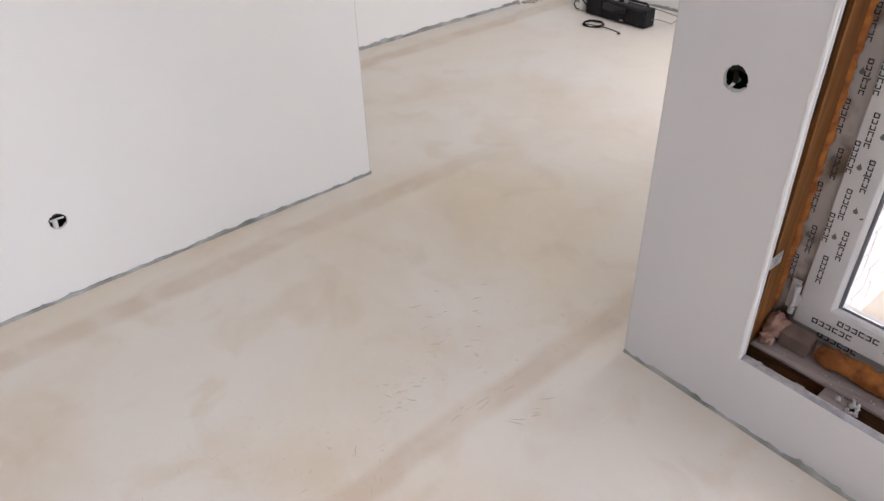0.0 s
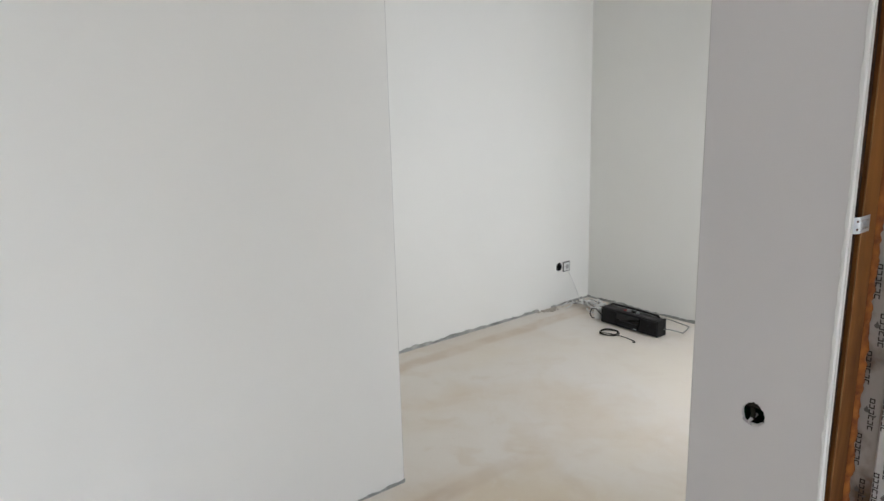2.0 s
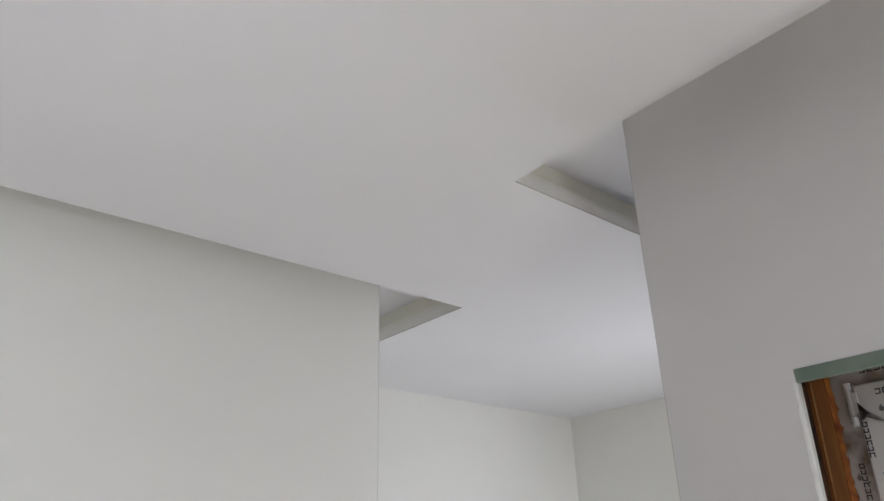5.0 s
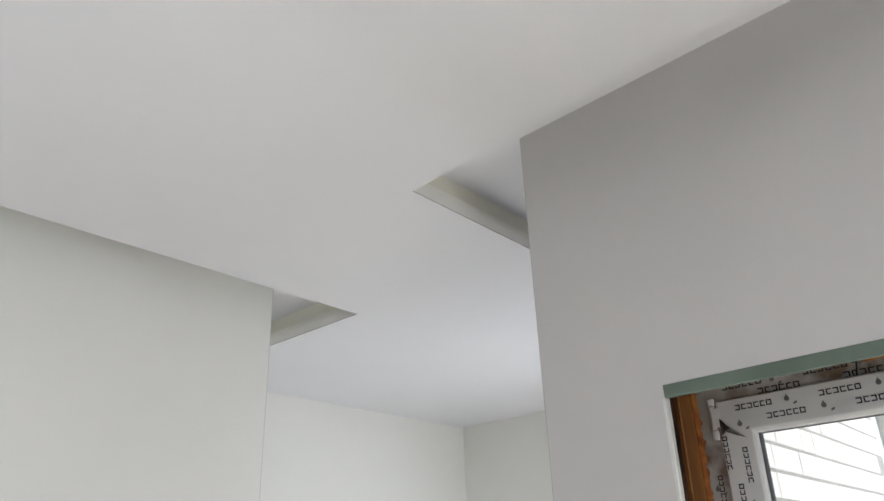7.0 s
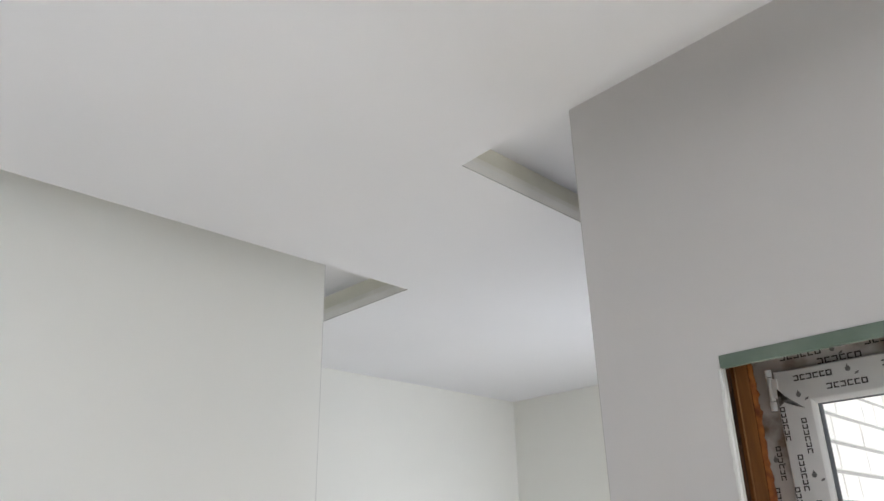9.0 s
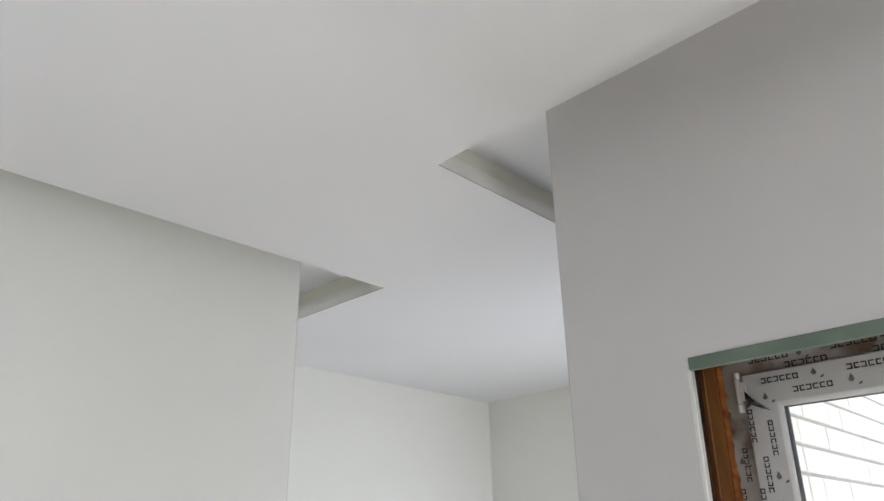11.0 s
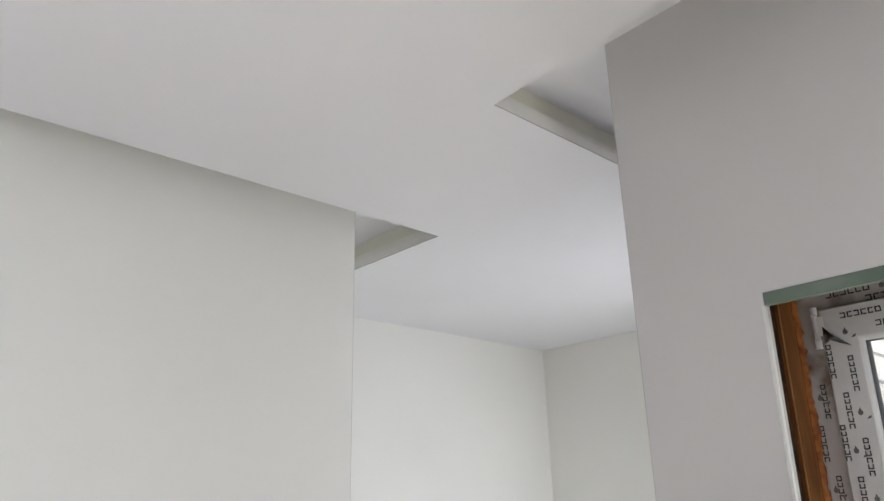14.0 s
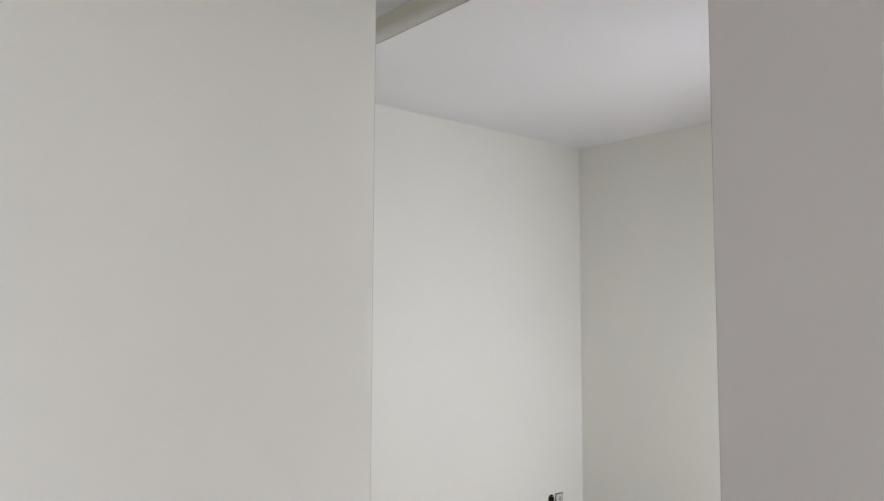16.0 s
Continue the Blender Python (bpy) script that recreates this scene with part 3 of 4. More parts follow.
# near-black strips stand for the shaded seams beside the plank
box("plank", (0.0675, WY + 0.008, 0.19, 0.082, WY + 0.045, 2.30), WOOD_SHADE, jamb, "", 0.002)
box("plank", (-0.0655, WY + 0.010, 0.19, -0.0215, WY + 0.06, 2.30), WOOD_SHADE, jamb, "rough lath set back, gap shade in its near-black colour", 0.002)
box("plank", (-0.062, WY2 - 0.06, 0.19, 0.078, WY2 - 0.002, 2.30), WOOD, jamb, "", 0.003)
box("plank", (-0.062, WY2, 2.302, 0.105, WY, 2.345), WOOD_SHADE, jamb, "", 0.003)


def foam_bead(name, a, b, r, seed, material, parent, squash=(1, 1, 1), label="", steps=90):
    """A lumpy bead of hardened foam from a to b."""
    rng = random.Random(seed)
    a, b = Vector(a), Vector(b)
    d = (b - a).normalized()
    s = d.orthogonal().normalized()
    q = d.cross(s)
    bm = bmesh.new()
    rings = []
    off = Vector((rng.random() * 50, rng.random() * 50, 0))
    sides = 12
    for i in range(steps + 1):
        p = a.lerp(b, i / steps)
        ring = []
        for k in range(sides):
            w = math.tau * k / sides
            o = math.cos(w) * s + math.sin(w) * q
            o = Vector((o.x * squash[0], o.y * squash[1], o.z * squash[2]))
            nn = 1 + 0.32 * noise.noise((p + o * r) * 34 + off) + 0.30 * noise.noise((p + o * r) * 90 + off)
            end = min(1, 0.55 + 0.2 * min(i, steps - i))
            ring.append(bm.verts.new(p + o * r * nn * end))
        rings.append(ring)
    for p, n in zip(rings, rings[1:]):
        for k in range(sides):
            bm.faces.new((p[k], p[(k + 1) % sides], n[(k + 1) % sides], n[k]))
    bm.faces.new(rings[0][::-1])
    bm.faces.new(rings[-1])
    bmesh.ops.recalc_face_normals(bm, faces=bm.faces)
    return part(name, bm, material, parent, label, smooth=True)


foam = tagged(new("mounting_foam"), "orange hardened foam sealing the window frame", "foam", kind="structure")
foam_bead("foam_bead", (0.095, WY + 0.016, 0.27), (0.095, WY + 0.016, 2.27), 0.0175, 1, FOAM, foam, (0.95, 0.95, 1), steps=220)
foam_bead("foam_bead", (0.094, WY2, 2.296), (0.094, WY - 0.01, 2.296), 0.017, 2, FOAM, foam, steps=110)
foam_bead("foam_bead", (0.066, WY2 + 0.02, 0.232), (0.066, -1.965, 0.232), 0.028, 3, FOAM, foam, (1.1, 1, 0.9), "fat roll of orange foam under the frame", steps=100)


def foam_lump(at, size, seed, material, label=""):
    bm = bmesh.new()
    bmesh.ops.create_icosphere(bm, subdivisions=4, radius=1)
    off = Vector((seed * 7.1, seed * 3.3, 0))
    for v in bm.verts:
        d = v.co.normalized()
        k = 1 + 0.38 * noise.noise(d * 1.6 + off) + 0.22 * noise.noise(d * 4 + off) + 0.10 * noise.noise(d * 10 + off)
        v.co = Vector((d.x * size[0], d.y * size[1], d.z * size[2])) * k + Vector(at)
    return part("foam_lump", bm, material, foam, label, smooth=True)


foam_lump((0.062, -1.848, 0.248), (0.036, 0.026, 0.034), 1, FOAM_PALE, "pale crumbly lump of foam")
foam_lump((0.020, -1.850, 0.230), (0.020, 0.019, 0.020), 2, FOAM_PALE)
foam_lump((0.036, -1.858, 0.246), (0.014, 0.013, 0.014), 5, FOAM_PALE)
foam_lump((0.101, -2.255, 2.272), (0.010, 0.034, 0.015), 3, FOAM)
foam_lump((0.101, -2.03, 2.283), (0.009, 0.018, 0.010), 4, FOAM)

sill = tagged(new("window_sill"), "raw window sill with a dusty plank and an open gap", "sill", kind="structure")
box("plank", (-0.012, WY2, 0.12, 0.150, WY, 0.214), SILL, sill, "dusty grey plank", 0.003)
# timber in the trench takes its shade from darker colour
box("plank", (-0.016, WY2, 0.02, -0.0125, WY, 0.208), WOOD_GAP_SHADE, sill, "brown face of the timber, darkened for shade in the gap")
box("plank", (-0.062, WY2, 0.0, -0.0165, WY, 0.06), WOOD_SHADE, sill, "timber down in the gap, coloured near black for shade")
box("cross_block", (-0.0625, -2.105, 0.10, -0.017, -2.035, 0.213), SILL, sill, "dusty block across the gap", 0.004)
bm = wall_bm((-0.0925, WY2, WB - 0.045, -0.070, WY + 0.02, WB + 0.0015), "y", [])
for i in range(26):
    yy = rnd.uniform(WY2, WY - 0.02)
    bm_box(bm, -0.091 + rnd.random() * 0.01, yy, WB, -0.078 + rnd.random() * 0.014, yy + rnd.uniform(0.006, 0.03), WB + rnd.uniform(0.002, 0.006))
part("edge_profile", bm, mat("scuffed_board_edge", (0.50, 0.49, 0.48), 0.8, color2=(0.34, 0.33, 0.33), scale=24, low=0.42, high=0.6, bump=0.5, bump_scale=60), sill, "scuffed grey board edge with plaster crumbs")
box("packer_block", (0.034, -1.950, 0.2145, 0.092, -1.874, 0.258), BLOCK, sill, "brown packer block under the frame", 0.003)
# crumbs of plaster and dust on the sill
bm = bmesh.new()
for i in range(45):
    c = Vector((rnd.uniform(-0.06, 0.06), rnd.uniform(-2.35, -1.86), 0.215))
    if c.x < -0.024:
        c.x += 0.05
    r = rnd.uniform(0.001, 0.0035)
    bmesh.ops.create_icosphere(bm, subdivisions=1, radius=r, matrix=Matrix.Translation(c) @ pose(0, 0, 0, rnd.random() * 90, rnd.random() * 90, 0) @ Matrix.Diagonal((1, rnd.uniform(0.5, 1), rnd.uniform(0.4, 0.8), 1)))
for i in range(14):
    c = Vector((rnd.uniform(-0.06, -0.02), rnd.uniform(-2.10, -2.04), 0.213 + rnd.random() * 0.006))
    r = rnd.uniform(0.006, 0.012)
    bmesh.ops.create_icosphere(bm, subdivisions=1, radius=r, matrix=Matrix.Translation(c) @ pose(0, 0, 0, rnd.random() * 90, rnd.random() * 90, 0) @ Matrix.Diagonal((1, rnd.uniform(0.5, 1), rnd.uniform(0.4, 0.8), 1)))
swing_mesh(bm)
tagged(part("plaster_crumbs", bm, mat("plaster_crumb", (0.50, 0.48, 0.45), 0.9, color2=(0.36, 0.33, 0.30), scale=40)), "pale plaster crumbs lying on the raw sill", "debris", kind="stuff")

# green board edge over the opening
bm = bmesh.new()
bm_box(bm, U2 - 0.0025, WY2, WT - 0.031, U2 + 0.014, WY + 0.003, WT + 0.0005, bevel=0.0015)
swing_mesh(bm)
structure(part("trim_header", bm, GREEN), "green bare board edge over the window", "trim")
# ragged white filler along the upright edge of the opening
bm = bmesh.new()
prev = None
n = 190
for i in range(n + 1):
    zz = WB + (WT - 0.032 - WB) * i / n
    yc = WY + cut_lean(zz)
    w = 0.0040 + 0.0030 * (noise.noise(Vector((zz * 40, 3.3, 0))) + 0.6 * noise.noise(Vector((zz * 80, 9, 0))))
    row = [bm.verts.new(p) for p in ((U2 + 0.001, yc + max(0.0005, w) + 0.003, zz), (U2 - 0.0022, yc + max(0.0005, w), zz), (U2 - 0.001, yc - 0.0018, zz), (U2 + 0.012, yc - 0.0012, zz))]
    if prev:
        for j in range(3):
            bm.faces.new((prev[j], prev[j + 1], row[j + 1], row[j]))
    prev = row
bmesh.ops.recalc_face_normals(bm, faces=bm.faces)
swing_mesh(bm)
structure(part("trim_filler", bm, mat("white_filler", (0.84, 0.84, 0.82), 0.8, bump=0.4, bump_scale=60)), "ragged white filler along the cut board", "trim")


# perforated steel straps that hold the lining
def strap(z):
    base = tagged(new("fixing_strap"), "perforated galvanised steel strap fixed to the timber", "fixing strap", "straps in the window reveal")
    base.location = (swing(WY), window_lean(z), z)
    w, h, t = 0.066, 0.036, 0.0012
    cols, rows = 6, 2
    holes = []
    for i in range(cols):
        for j in range(rows):
            u, v = 0.011 + i * (w - 0.02) / (cols - 1), -0.009 + j * 0.018
            holes.append((u - 0.0024, u + 0.0024, v - 0.0024, v + 0.0024))
    bm = wall_bm((0, 0, -h / 2, w, t, h / 2), "x", holes)
    # bend the near end towards the wall's facing
    for v in bm.verts:
        x = v.co.x
        v.co.y += -0.004 + 0.012 * max(0, 1 - x / 0.02) ** 2
        v.co.x += -0.068
        v.co.y += WY - 0.004
    bmesh.ops.recalc_face_normals(bm, faces=bm.faces)
    part("strip", bm, STEEL, base)
    bm = bmesh.new()
    cylinder(bm, (-0.030, WY - 0.0115, 0.004), (-0.030, WY - 0.007, 0.004), 0.0045)
    part("screw", bm, STEEL, base, "bright screw head")
    return base


strap(1.42)
strap(0.499)


def out_of_plumb(ob):
    """Leans a piece of the window and what belongs to it."""
    if ob.type == "MESH":
        if ob.data.users == 1:
            for v in ob.data.vertices:
                v.co.y += window_lean(v.co.z)
                v.co.x += swing(v.co.y)
        else:
            m = ob.matrix_basis.copy()
            at = m.translation.copy()
            m.translation = (0, 0, 0)
            at.y += window_lean(at.z)
            at.x += swing(at.y)
            ob.matrix_basis = Matrix.Translation(at) @ pose(0, 0, 0, 0, 0, -math.degrees(math.atan(0.030))) @ m
    for child in ob.children:
        out_of_plumb(child)


# a digit drawn with a marker on the frame's top rail
bm = bmesh.new()
bm_box(bm, -0.0004, -0.010, 0.026, 0.0004, 0.012, 0.030)
bm_box(bm, -0.0004, -0.002, -0.004, 0.0004, 0.002, 0.027)
for v in bm.verts:
    if v.co.z < 0.02:
        v.co.y += 0.006
    v.co = v.co + Vector((FX - 0.0008, -2.218, 2.236))
part("marker_digit", bm, INK, outer_frame, "black digit drawn with a marker")
bpy.context.view_layer.update()
for thing in (window, jamb, foam, sill):
    out_of_plumb(thing)


# ---- electrical boxes in the walls ----
def wall_box(name, inward, at, label, kind=0):
    """A cavity box behind a round hole. inward: the way into the wall; at: centre of the hole."""
    base = tagged(new(name), label, "wall box", "open wall boxes")
    q = Vector(inward).to_track_quat("Z", "Y").to_matrix().to_4x4()
    base.matrix_world = Matrix.Translation(at) @ q
    bm = bmesh.new()
    n = 28
    rings = []
    for r, d in ((0.0335, 0.003), (0.0325, 0.066), (0.006, 0.067), (0.006, 0.069), (0.0345, 0.068), (0.0345, 0.003)):
        rings.append([bm.verts.new((r * math.cos(math.tau * k / n), r * math.sin(math.tau * k / n), d)) for k in range(n)])
    for p, q in zip(rings, rings[1:] + rings[:1]):
        for k in range(n):
            bm.faces.new((p[k], p[(k + 1) % n], q[(k + 1) % n], q[k]))
    bmesh.ops.recalc_face_normals(bm, faces=bm.faces)
    part("cup", bm, (BOX_GREEN, BLACK, BLACK)[kind], base, "dark plastic cup")
    arc = [(0.024 * math.cos(a), 0.026 * math.sin(a), 0.012 + 0.01 * math.cos(a * 2)) for a in [0.4 + i * 0.2 for i in range(13)]]
    tube("cable", arc, 0.0055, RUBBER, base, "dark cable loop")
    tube("cable", [(0.016, 0.02, 0.04), (0.010, 0.008, 0.018), (0.004, -0.006, 0.012), (0.012, -0.022, 0.02), (0.014, -0.03, 0.04)], 0.006, RUBBER, base)
    if kind < 2:
        tube("wire", [(0.004, -0.010, 0.03), (0.008, -0.016, 0.012), (0.011, -0.023, 0.006), (0.012, -0.029, 0.012)], 0.0038, WHITE_CABLE, base, "white wire end")
        tube("wire", [(-0.022, -0.020, 0.014), (-0.012, -0.027, 0.007), (0.0, -0.0285, 0.006), (0.008, -0.030, 0.012)], 0.0042, WHITE_CABLE, base)
    if kind == 1:
        tube("connector", [(-0.022, 0.006, 0.008), (0.0, 0.008, 0.006), (0.022, 0.006, 0.008)], 0.0035, PLASTIC_WHITE, base, "white clamp across the box")
        tube("connector", [(0.008, 0.006, 0.010), (0.009, -0.008, 0.008), (0.010, -0.026, 0.012)], 0.0085, PLASTIC_WHITE, base, "white cable end")
    return base


wall_box("wall_box", (1, 0, 0), (U2 + swing(HOLE_R[0]), *HOLE_R), "round open wall box with dark cable and white wires", 0)
wall_box("wall_box", (0, 1, 0), (HOLE_L[0], 0, HOLE_L[1]), "round open wall box low in the white wall", 1)
wall_box("wall_box", (0, 1, 0), (HOLE_F[0], V3, HOLE_F[1]), "round open black wall box beside a socket", 2)

# socket beside the far box
socket = tagged(new("socket"), "white wall socket with a cable plugged in", "socket")
socket.location = (2.622, V3, 0.312)
box("plate", (-0.041, -0.006, -0.041, 0.041, 0.0, 0.041), mat("socket_frame_grey", (0.16, 0.16, 0.15), 0.5), socket, "dark grey mounting ring", 0.002)
insert = box("insert", (-0.032, -0.011, -0.032, 0.032, -0.006, 0.032), PLASTIC_WHITE, socket, "white square insert", 0.003)
bm = bmesh.new()
cylinder(bm, (0.004, -0.0105, 0.0), (0.004, -0.0125, 0.0), 0.019, 24)
part("cup", bm, mat("socket_cup_grey", (0.40, 0.40, 0.38), 0.5), insert, "grey round socket cup")
tube("lead", [(0.012, -0.012, -0.03), (0.016, -0.02, -0.05), (0.03, -0.03, -0.09), (0.06, -0.04, -0.16), (0.085, -0.05, -0.23), (0.095, -0.07, -0.285), (0.08, -0.12, -0.306), (0.02, -0.18, -0.307)], 0.0018, WHITE_CABLE, socket, "thin white lead")

# tangle of white cable on the floor by the corner
tangle = tagged(new("cable_tangle"), "loose tangle of pale cable on the floor by the corner", "cable")
rg = random.Random(21)
for j in range(8):
    pts = []
    cx, cy = 2.60 + 0.012 * j + rg.uniform(-0.05, 0.05), 1.26 - 0.04 * j + rg.uniform(-0.02, 0.02)
    ph, turns = rg.random() * 6, rg.uniform(1.2, 2.0)
    for i in range(40):
        a = ph + i / 39 * turns * math.tau
        r = 0.055 + 0.025 * math.sin(a * 0.7 + j)
        pts.append((cx + r * 1.1 * math.cos(a), cy + r * 0.8 * math.sin(a), 0.008 + 0.035 * (0.5 + 0.5 * math.sin(a * 1.3 + j)) * (1.2 + 0.1 * j)))
    tube("cable_loop", pts, rg.choice((0.0045, 0.006)), (WHITE_CABLE, GREY_CABLE, WHITE_CABLE)[j % 3], tangle, sides=6)

# small heap of plaster dust in the corner
bm = bmesh.new()
for i in range(70):
    c = (2.40 + rg.gauss(0, 0.05), V3 - 0.02 - abs(rg.gauss(0, 0.02)), 0.004)
    bmesh.ops.create_icosphere(bm, subdivisions=1, radius=rg.uniform(0.004, 0.014), matrix=Matrix.Translation(c) @ Matrix.Diagonal((1, 1, 0.6, 1)))
tagged(part("plaster_debris", bm, mat("dusty_debris", (0.42, 0.37, 0.30), 0.95, color2=(0.55, 0.50, 0.42), scale=20, bump=0.5)), "crumbled plaster debris against the far wall", "debris", kind="stuff")


# scuffs scored into the screed between the wall ends
bm = bmesh.new()
rs = random.Random(33)
for cx, cy, sx, sy, ang, n, longest in ((-0.67, -1.16, 0.07, 0.04, -38, 20, 0.035), (-0.49, -1.455, 0.035, 0.018, -38, 7, 0.06), (-0.60, -1.325, 0.07, 0.012, 0, 12, 0.05),
                                        (-0.42, -1.07, 0.10, 0.06, -30, 13, 0.05), (-0.30, -0.92, 0.14, 0.05, -35, 9, 0.04), (-0.95, -1.38, 0.10, 0.05, 62, 8, 0.05)):
    for i in range(n):
        c = Vector((rs.gauss(cx, sx), rs.gauss(cy, sy), 0.0005))
        a = radians(ang + rs.gauss(0, 14))
        d, q = Vector((math.cos(a), math.sin(a), 0)), Vector((-math.sin(a), math.cos(a), 0))
        length, w, bow = rs.uniform(0.008, longest), rs.uniform(0.0007, 0.0017), rs.uniform(-0.004, 0.004)
        row = []
        for k in range(5):
            u = k / 4 - 0.5
            taper = w * (1 - (2 * abs(u)) ** 2 * 0.85)
            m = c + d * length * u + q * bow * (1 - 4 * u * u)
            row.append((bm.verts.new(m + q * taper), bm.verts.new(m - q * taper)))
        for p, r in zip(row, row[1:]):
            bm.faces.new((p[0], p[1], r[1], r[0]))
bmesh.ops.recalc_face_normals(bm, faces=bm.faces)
tagged(part("floor_scuffs", bm, mat("scored_screed", (0.46, 0.385, 0.31), 0.8, color2=(0.60, 0.52, 0.43), scale=40)), "short brown scuff marks scored into the screed", "scuff marks", kind="stuff")


# ---- portable radio ----
def portable_radio():
    base = tagged(new("portable_radio"), "long black portable radio with dusty top on the floor", "radio")
    base.matrix_world = pose(2.435, 0.588, 0, 0, 0, -91.5)
    L, D, Z = 0.25, 0.105, 0.120     # half length, depth, height; the front looks along local -y
    box("body", (-L, 0.006, 0.004, L, D, Z), BLACK, base, "black plastic body", 0.005)
    for sx in (-1, 1):
        panel = box("speaker_panel", (sx * 0.175 - 0.066, -0.002, 0.014, sx * 0.175 + 0.066, 0.008, Z - 0.006), BLACK, base, "", 0.003)
        bm = bmesh.new()
        for r, d in ((0.048, -0.004), (0.034, -0.0055), (0.018, -0.0065)):
            cylinder(bm, (sx * 0.175, 0, Z * 0.5), (sx * 0.175, d, Z * 0.5), r, 24)
        part("speaker", bm, BLACK, panel, "round speaker cone")
    box("display_panel", (-0.10, -0.003, 0.062, 0.10, 0.008, Z - 0.012), BLACK_GLOSS, base, "glossy black display", 0.004)
    door = box("cassette_door", (-0.085, -0.006, 0.014, 0.085, 0.008, 0.056), BLACK, base, "dark drawer front", 0.004)
    for i in range(5):
        box("button", (-0.075 + i * 0.033, -0.009, 0.020, -0.050 + i * 0.033, -0.004, 0.026), STEEL if i == 4 else BLACK, door, "", 0.001)
    box("top_panel", (-L + 0.02, 0.02, Z - 0.001, L - 0.02, D - 0.02, Z + 0.004), DUSTY_BLACK, base, "dusty black top", 0.002)
    # folded carrying handle lying along the back of the top
    tube("handle", [(-0.21, D - 0.03, Z - 0.01), (-0.21, D - 0.03, Z + 0.012), (-0.195, D - 0.03, Z + 0.02), (0, D - 0.03, Z + 0.022), (0.195, D - 0.03, Z + 0.02), (0.21, D - 0.03, Z + 0.012), (0.21, D - 0.03, Z - 0.01)], 0.008, BLACK, base, "folded black handle")
    for x, r, m in ((-0.03, 0.016, STEEL), (0.012, 0.012, BLACK), (0.05, 0.012, STEEL)):
        bm = bmesh.new()
        cylinder(bm, (x, 0.05, Z), (x, 0.05, Z + 0.016), r, 18)
        part("knob", bm, m, base, "round knob")
    box("switch", (-0.07, 0.04, Z + 0.003, -0.048, 0.06, Z + 0.010), RED, base, "small red switch", 0.002)
    bm = bmesh.new()
    cylinder(bm, (-0.2, D - 0.012, Z + 0.006), (0.18, D - 0.012, Z + 0.008), 0.003, 8)
    part("antenna", bm, STEEL, base, "folded steel antenna")
    for x in (-0.2, 0.2):
        for y in (0.03, D - 0.03):
            box("foot", (x - 0.012, y - 0.012, 0, x + 0.012, y + 0.012, 0.005), RUBBER, base)
    return base


portable_radio()

# cords round the radio
cord = tagged(new("power_cord"), "dark power cord looping out behind the radio", "cable")
tube("cord", [(2.50, 0.348, 0.05), (2.52, 0.30, 0.055), (2.56, 0.262, 0.04), (2.63, 0.265, 0.012), (2.72, 0.29, 0.006), (2.80, 0.32, 0.006), (2.84, 0.5, 0.006), (2.85, 0.8, 0.006), (2.82, 1.05, 0.006), (2.74, 1.15, 0.006)], 0.0035, GREY_CABLE, cord)
cord2 = tagged(new("power_cord"), "dark cord arching from the end of the radio", "cable")
tube("cord", [(2.47, 0.855, 0.05), (2.455, 0.89, 0.09), (2.445, 0.925, 0.085), (2.45, 0.945, 0.04), (2.46, 0.93, 0.008), (2.51, 0.89, 0.006), (2.55, 0.90, 0.006), (2.62, 0.98, 0.006)], 0.004, RUBBER, cord2)

coil = tagged(new("cable_coil"), "small coil of dark cable lying on the screed", "cable")
pts = []
for i in range(110):
    a = i / 109 * math.tau * 3.4
    r = 0.062 + 0.007 * math.sin(a * 0.37)
    pts.append((2.285 + r * math.cos(a), 0.632 + r * math.sin(a), 0.006 + 0.004 * i / 109 + 0.003 * math.sin(a * 2.3)))
e = pts[-1]
for u in range(1, 14):
    t = u / 13
    pts.append((e[0] * (1 - t) + 2.262 * t + 0.03 * math.sin(t * 3.1), e[1] * (1 - t) + 0.40 * t, 0.008 * (1 - t) + 0.005))
pts += [(2.248, 0.385, 0.006), (2.238, 0.40, 0.006)]
tube("cable", pts, 0.0031, RUBBER, coil, sides=6)

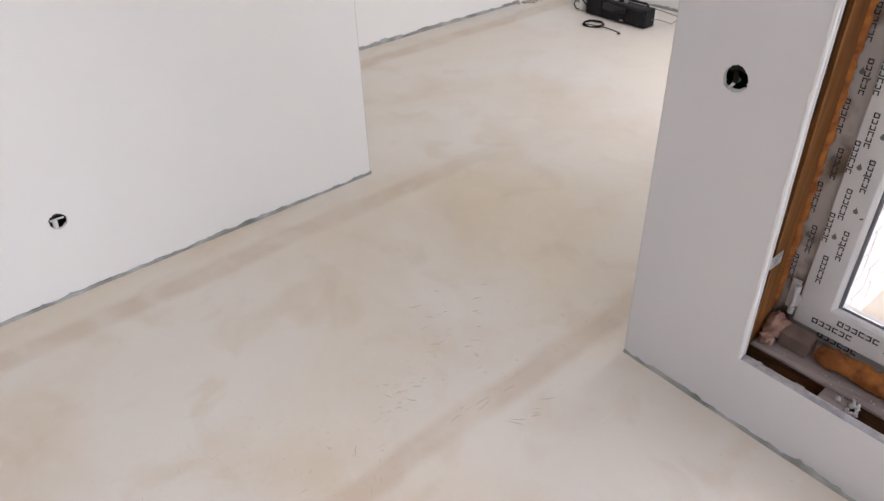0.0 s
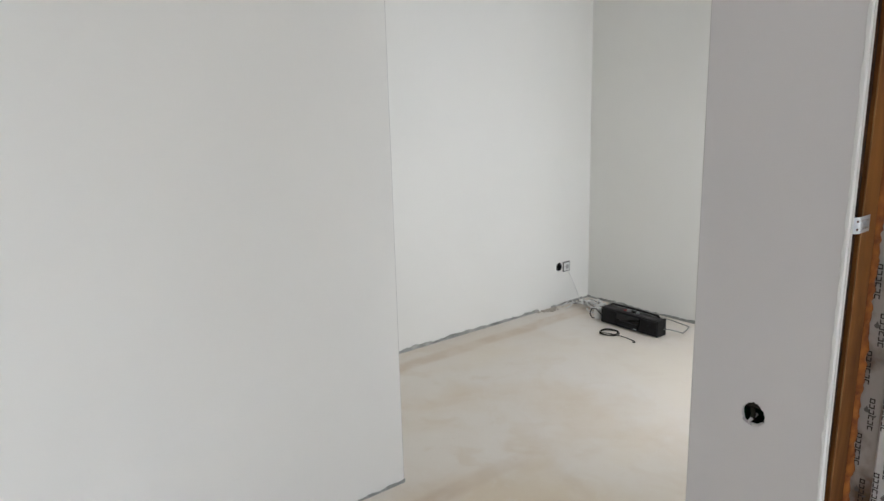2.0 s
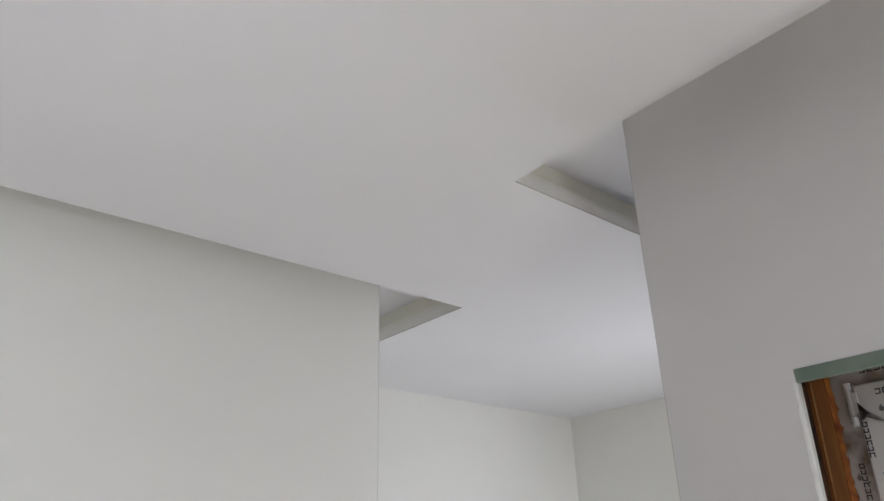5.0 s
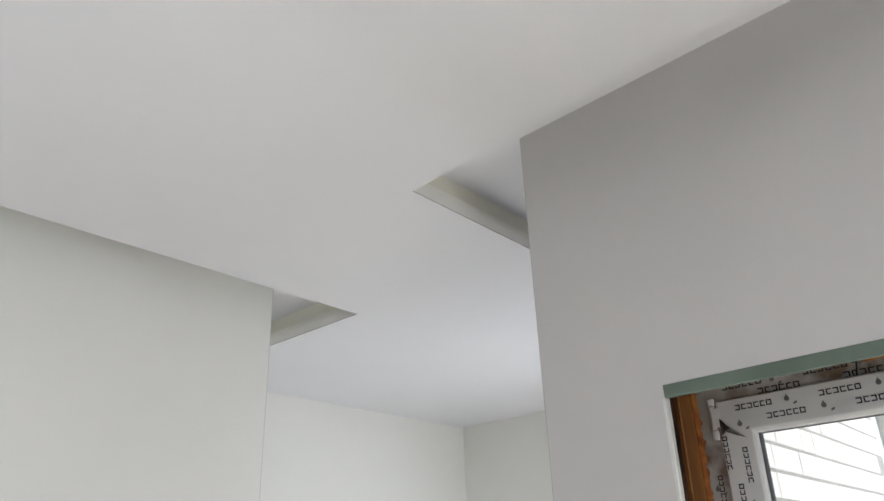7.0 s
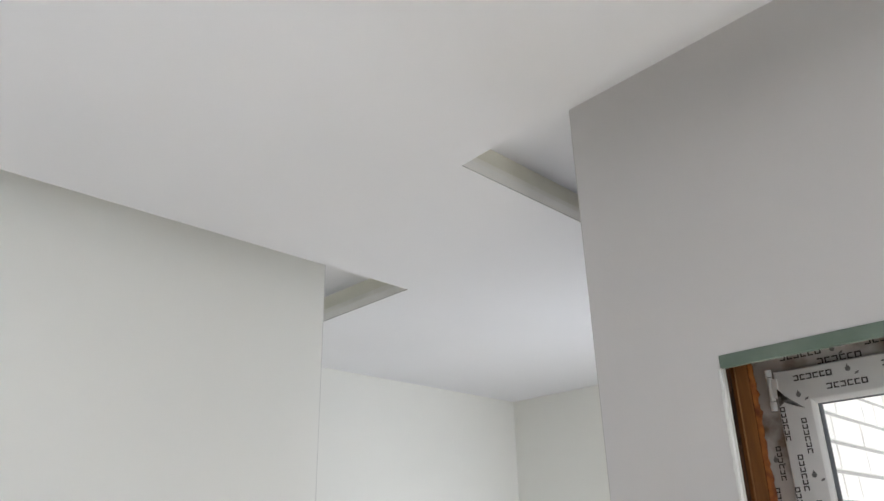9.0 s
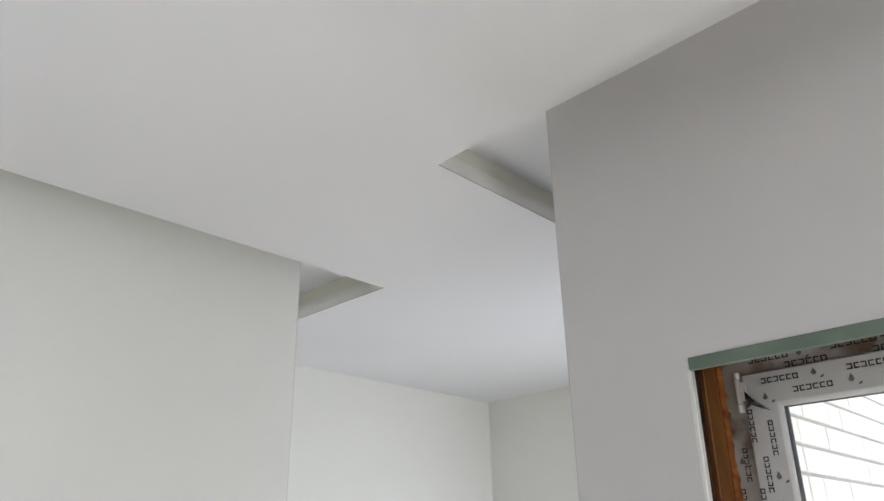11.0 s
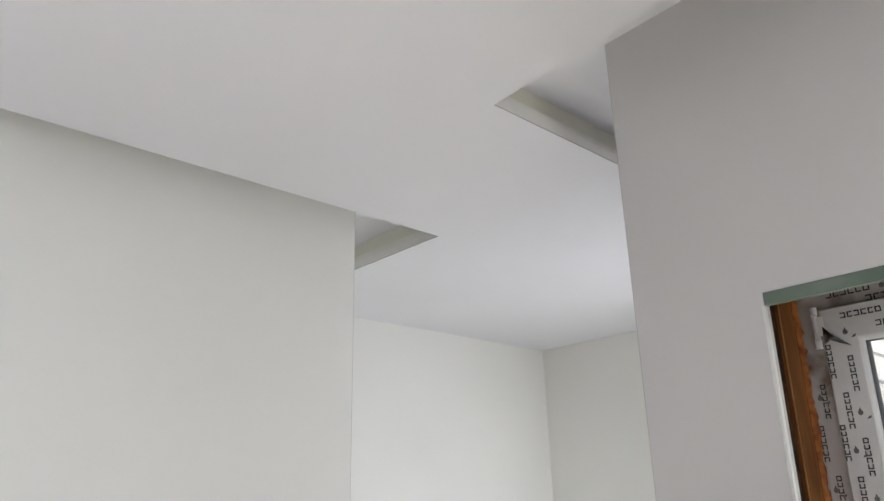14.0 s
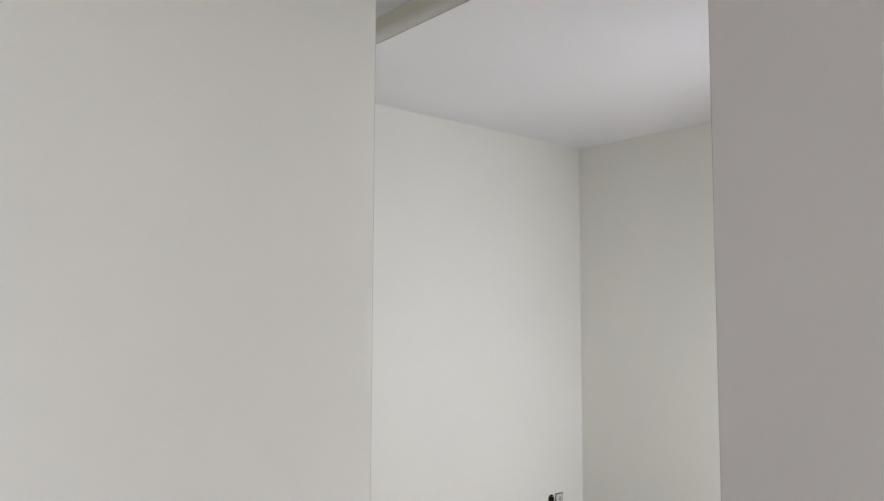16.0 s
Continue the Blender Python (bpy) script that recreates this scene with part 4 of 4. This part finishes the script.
# white roll beside the radio
roll = tagged(new("white_roll"), "small white plastic roll beside the radio", "roll")
bm = bmesh.new()
cylinder(bm, (2.50, 0.905, 0.0), (2.50, 0.905, 0.085), 0.030, 24)
bmesh.ops.bevel(bm, geom=[e for e in bm.edges if len(e.link_faces) == 2 and e.calc_face_angle(0) > 1], offset=0.006, segments=2, affect="EDGES")
part("wrap", bm, PLASTIC_WHITE, roll, smooth=False)

# ---- window of the far room, seen from outside ----
far_window = tagged(new("window_2"), "white plastic window in the brick wall", "window", kind="structure")
bm = wall_bm((1.952, BRICK_Y + 0.03, 0.25, 2.775, BRICK_Y + 0.11, 2.62), "x", [(2.15, 2.69, 0.335, 2.535)])
bmesh.ops.recalc_face_normals(bm, faces=bm.faces)
part("window_frame", bm, PVC, far_window)
fp = box("pane", (2.15, BRICK_Y + 0.075, 0.335, 2.69, BRICK_Y + 0.085, 2.535), glass, far_window)
fp.visible_shadow = False

# ---- white brick facing outside ----
facing = structure(finish_wall("wall_facing", wall_bm((0.24, BRICK_Y + 0.006, -0.25, U4 + 0.15, V2 - 0.302, HR + 0.2), "x", [(1.95, 2.78, 0.25, 2.62)]), "grey mortar bed of the white brick facing", MORTAR), "white brick facing of the next room's outer wall", "wall")
C, J = 0.0815, 0.011       # course height, bed joint
HEAD = 0.008               # head joint


def brick_mesh(length):
    bm = bmesh.new()
    bm_box(bm, 0, BRICK_Y, 0, length, BRICK_Y + 0.03, C - J)
    bmesh.ops.bevel(bm, geom=[e for e in bm.edges if all(v.co.y < BRICK_Y + 0.001 for v in e.verts)], offset=0.003, segments=1, affect="EDGES")
    me = bpy.data.meshes.new("brick")
    bm.to_mesh(me)
    bm.free()
    me.materials.append(BRICK)
    return me


FULL, HALF = brick_mesh(0.244), brick_mesh(0.119)
rb = random.Random(9)
for row in range(37):
    z = -0.026 + row * C
    x = 0.245 - rb.choice((0.0, 0.0625, 0.125, 0.1875))
    while x < 1.94:
        full = rb.random() < 0.68
        w = 0.244 if full else 0.119
        if x >= 0.24 and x + w <= 1.955:
            ob = new("brick", FULL if full else HALF)
            ob.parent = facing
            ob.location = (x, rb.uniform(-0.0015, 0.0015), z)
        x += w + HEAD
